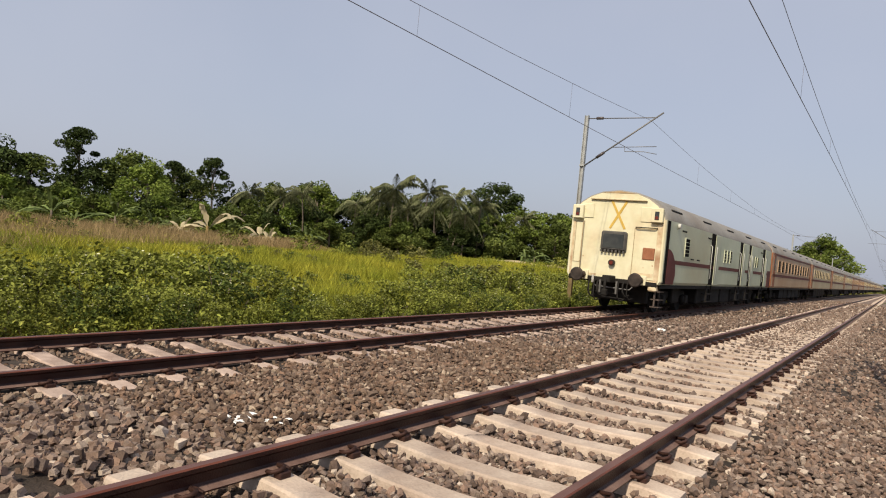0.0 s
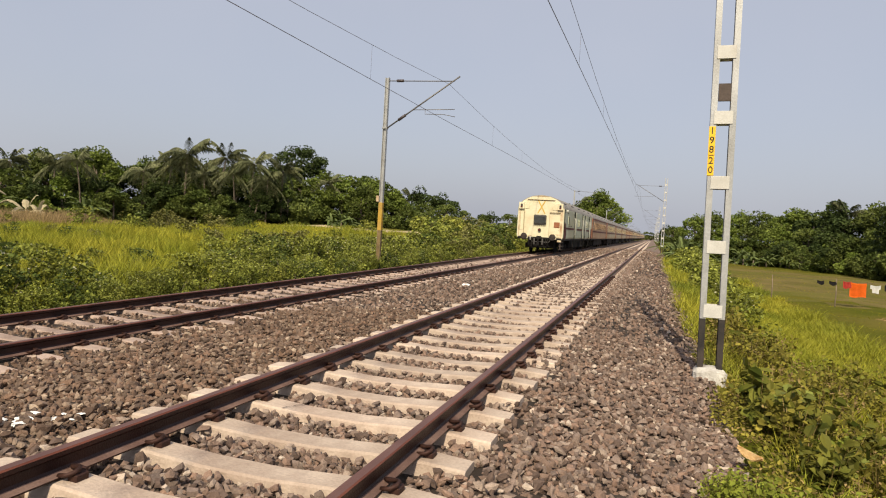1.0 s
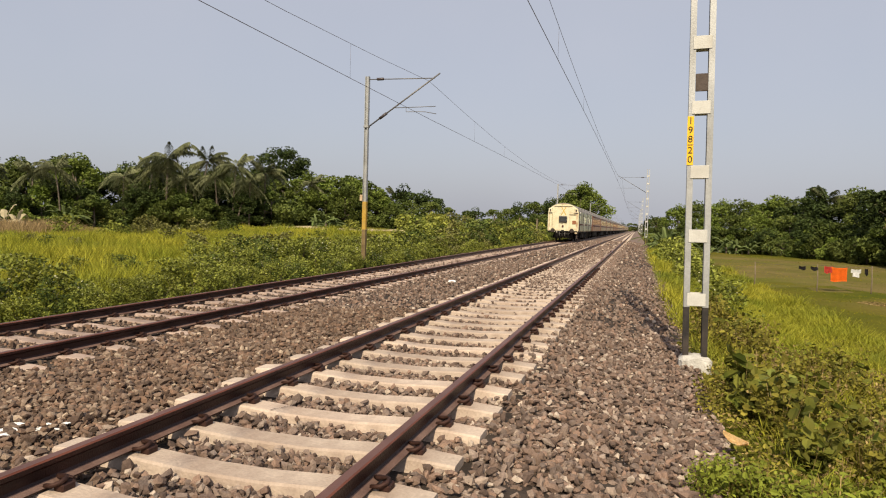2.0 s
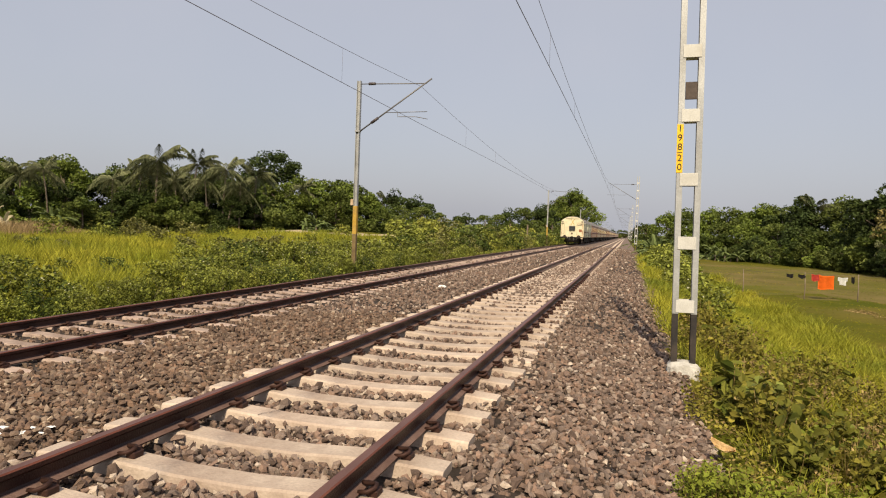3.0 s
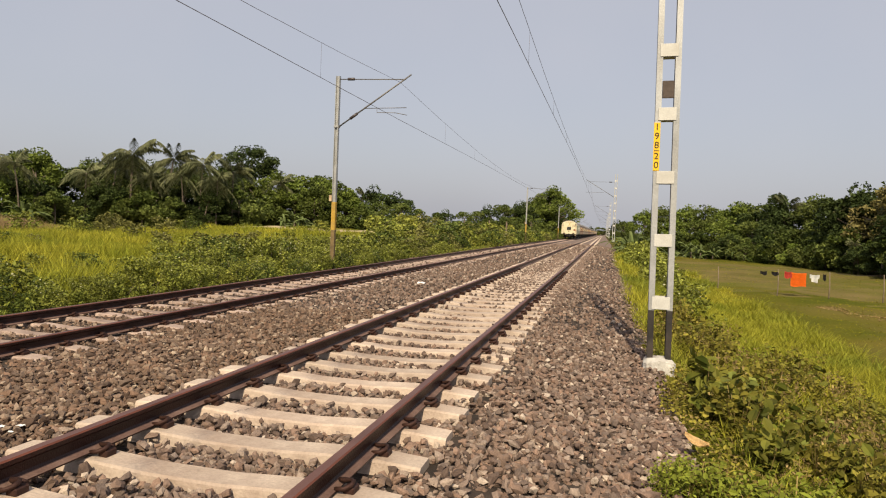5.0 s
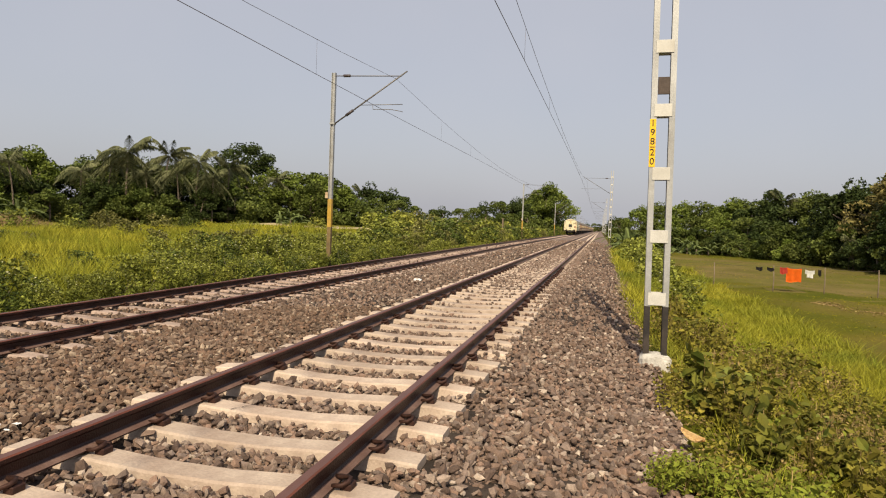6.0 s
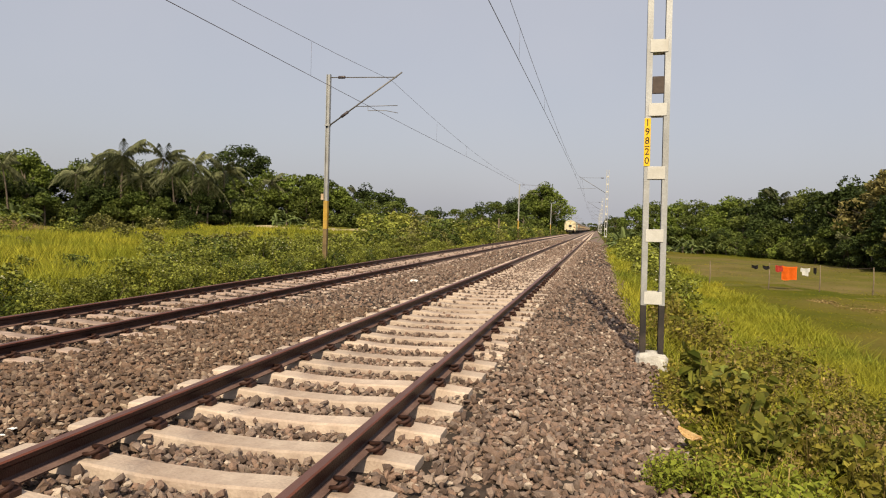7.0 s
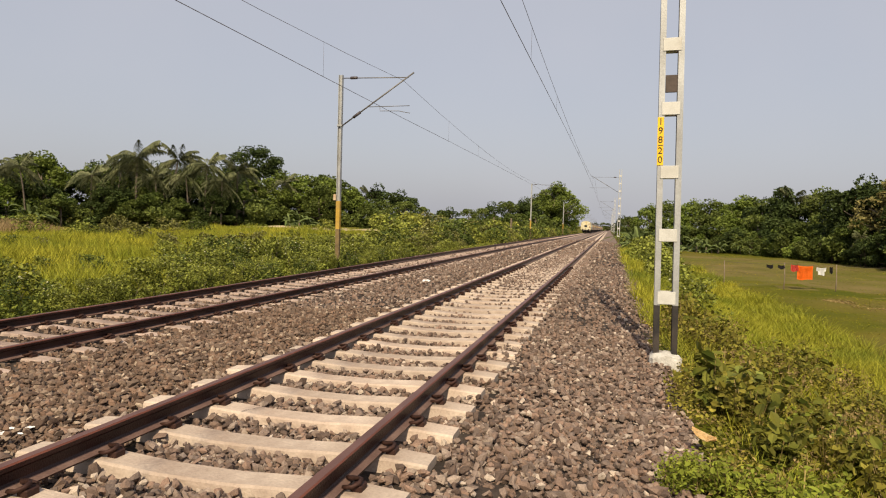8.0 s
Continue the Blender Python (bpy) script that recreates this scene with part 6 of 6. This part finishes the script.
def round_stone_arrays(rng, pos, size):
    """Crushed stones with many facets: shaken twenty-sided solids, flattened and turned."""
    n, g = len(pos), (1 + 5 ** 0.5) / 2
    base = np.array([(-1, g, 0), (1, g, 0), (-1, -g, 0), (1, -g, 0), (0, -1, g), (0, 1, g), (0, -1, -g), (0, 1, -g), (g, 0, -1), (g, 0, 1), (-g, 0, -1), (-g, 0, 1)]) / 1.6
    v = base[None] * rng.uniform(0.6, 1.25, (n, 12, 1)) + rng.uniform(-0.24, 0.24, (n, 12, 3))
    v *= np.stack([rng.uniform(1.0, 1.5, n), rng.uniform(0.7, 1.0, n), rng.uniform(0.5, 0.95, n)], 1)[:, None]
    out = turned(rng, v, 0.55) * np.asarray(size)[:, None, None] + pos[:, None, :]
    f = np.array([(0, 11, 5), (0, 5, 1), (0, 1, 7), (0, 7, 10), (0, 10, 11), (1, 5, 9), (5, 11, 4), (11, 10, 2), (10, 7, 6), (7, 1, 8), (3, 9, 4), (3, 4, 2), (3, 2, 6), (3, 6, 8), (3, 8, 9), (4, 9, 5), (2, 4, 11), (6, 2, 10), (8, 6, 7), (9, 8, 1)])
    return out.reshape(-1, 3), (f[None] + (np.arange(n) * 12)[:, None, None]).reshape(-1, 3)


def clear_of_track(x, y):
    """Not on a sleeper or against a rail."""
    ok = np.ones(len(x), bool)
    for cx, y0 in ((0.0, SLEEPER_Y), (FAR_X, 4.5)):
        u = np.abs(x - cx)
        v = np.abs((y - y0 + STEP / 2) % STEP - STEP / 2)
        ok &= ~((u < 1.40) & (v < 0.145))
        ok &= ~(np.abs(u - GAUGE) < 0.085)
    return ok


def build_stones():
    rng = np.random.default_rng(19)
    picked = (1.55, 2.75, 3.3, 4.15)
    def keep(x, y):
        single = (x > picked[0]) & (x < picked[1]) & (y > picked[2]) & (y < picked[3])
        return clear_of_track(x, y) & ~single & (x < 3.2 + 0.15 * np.sin(y * 2.3)) & (x > -7.25)
    for n, area, size, make in ((24000, (-1.5, 3.2, 3.3, 8.4), 0.0240, round_stone_arrays), (12000, (-3.8, -1.5, 3.3, 8.4), 0.0240, round_stone_arrays), (11000, (-1.5, 3.2, 8.4, 11.5), 0.0225, stone_arrays), (5500, (-3.8, -1.5, 8.4, 11.5), 0.0225, stone_arrays), (14000, (-7.3, 3.2, -9.0, 2.0), 0.036, stone_arrays), (6000, (-3.8, 3.2, 2.0, 3.3), 0.027, stone_arrays),
                                (19000, (-7.3, -3.8, 2.0, 12.5), 0.0235, stone_arrays), (29000, (-7.3, 3.2, 11.5, 30), 0.0275, stone_arrays), (13000, (-7.3, 3.2, 30, 80), 0.042, stone_arrays)):
        p = scatter(rng, n, *area, keep)
        s = size * rng.uniform(0.55, 1.3, len(p)) * np.where(rng.uniform(size=len(p)) < 0.05, 1.35, 1.0)
        upper = rng.uniform(size=len(p)) < 0.35
        p[:, 2] += s * np.where(upper, rng.uniform(0.7, 2.0, len(p)), rng.uniform(-0.7, 0.5, len(p))) + 0.004
        p[:, 2] += 0.022 * np.sin(p[:, 0] * 7.1 + 2 * np.sin(p[:, 1] * 3.3)) * np.cos(p[:, 1] * 6.3 + p[:, 0]) * (np.abs(p[:, 0]) > 1.3)
        p[:, 2] -= 0.024 * (np.abs(p[:, 0] - FAR_X) < 1.35)
        v, f = make(rng, p, s)
        tagged(part("ballast_stones", fast_mesh("ballast_stones", v, f, [M["stone_brown" if area[1] < 0 else "stone"]]), None, ground), kind="stuff")
    # stones strewn over the sleepers further on
    n = 24000
    x, y = rng.uniform(-1.2, 1.2, n) * rng.choice([1, 0.6], n), 11 + 44 * rng.uniform(0, 1, n) ** 0.75
    x[:11000], y[:11000] = 1.5 - 0.46 * rng.uniform(0, 1, 11000) ** 1.4, 8 + 40 * rng.uniform(0, 1, 11000) ** 1.2
    k = (np.abs(np.abs(x) - GAUGE) > 0.1) & (rng.uniform(size=n) < (0.2 + 0.8 * patch(x, y, 4, 2)) * np.clip((y - 10) / 8, 0.15, 1))
    x, y = x[k], y[k]
    v, f = stone_arrays(rng, np.stack([x + bend(y), y, -0.184 + dip(y)], 1), 0.023 * rng.uniform(0.5, 1.2, len(x)))
    tagged(part("ballast_stones", fast_mesh("ballast_stones", v, f, [M["stone"]]), None, ground), kind="stuff")
    meshes = []
    for i in range(8):
        v, f = round_stone_arrays(rng, np.zeros((1, 3)), np.ones(1) * 0.026)
        meshes.append(fast_mesh("stone", v, f, [M["stone_single"]]))
    for i in range(300):
        x, y = rng.uniform(picked[0], picked[1]), rng.uniform(picked[2], picked[3])
        o = part("stone", meshes[i % 8], None, ground)
        k = rng.uniform(0.6, 1.3)
        o.matrix_basis = Matrix.Translation((x, y, float(terrain(x, y)) + rng.uniform(0.0, 0.022))) @ Matrix.Rotation(rng.uniform(0, 6.28), 4, "Z") @ Matrix.Diagonal((k, k, k, 1))


build_stones()


# ---- the train runs ----
def motions():
    rows = []
    for t, y in TRAIN_ROWS:
        ahead = y + 30
        turn = math.degrees(math.atan2(bend(y) - bend(ahead), 30))
        fall = math.degrees(math.atan2(dip(ahead) - dip(y), 30))
        rows.append((t, pose(FAR_X + bend(y), y, FAR_Z + dip(y), fall, 0, turn)))
    walk(train, rows)


motions()
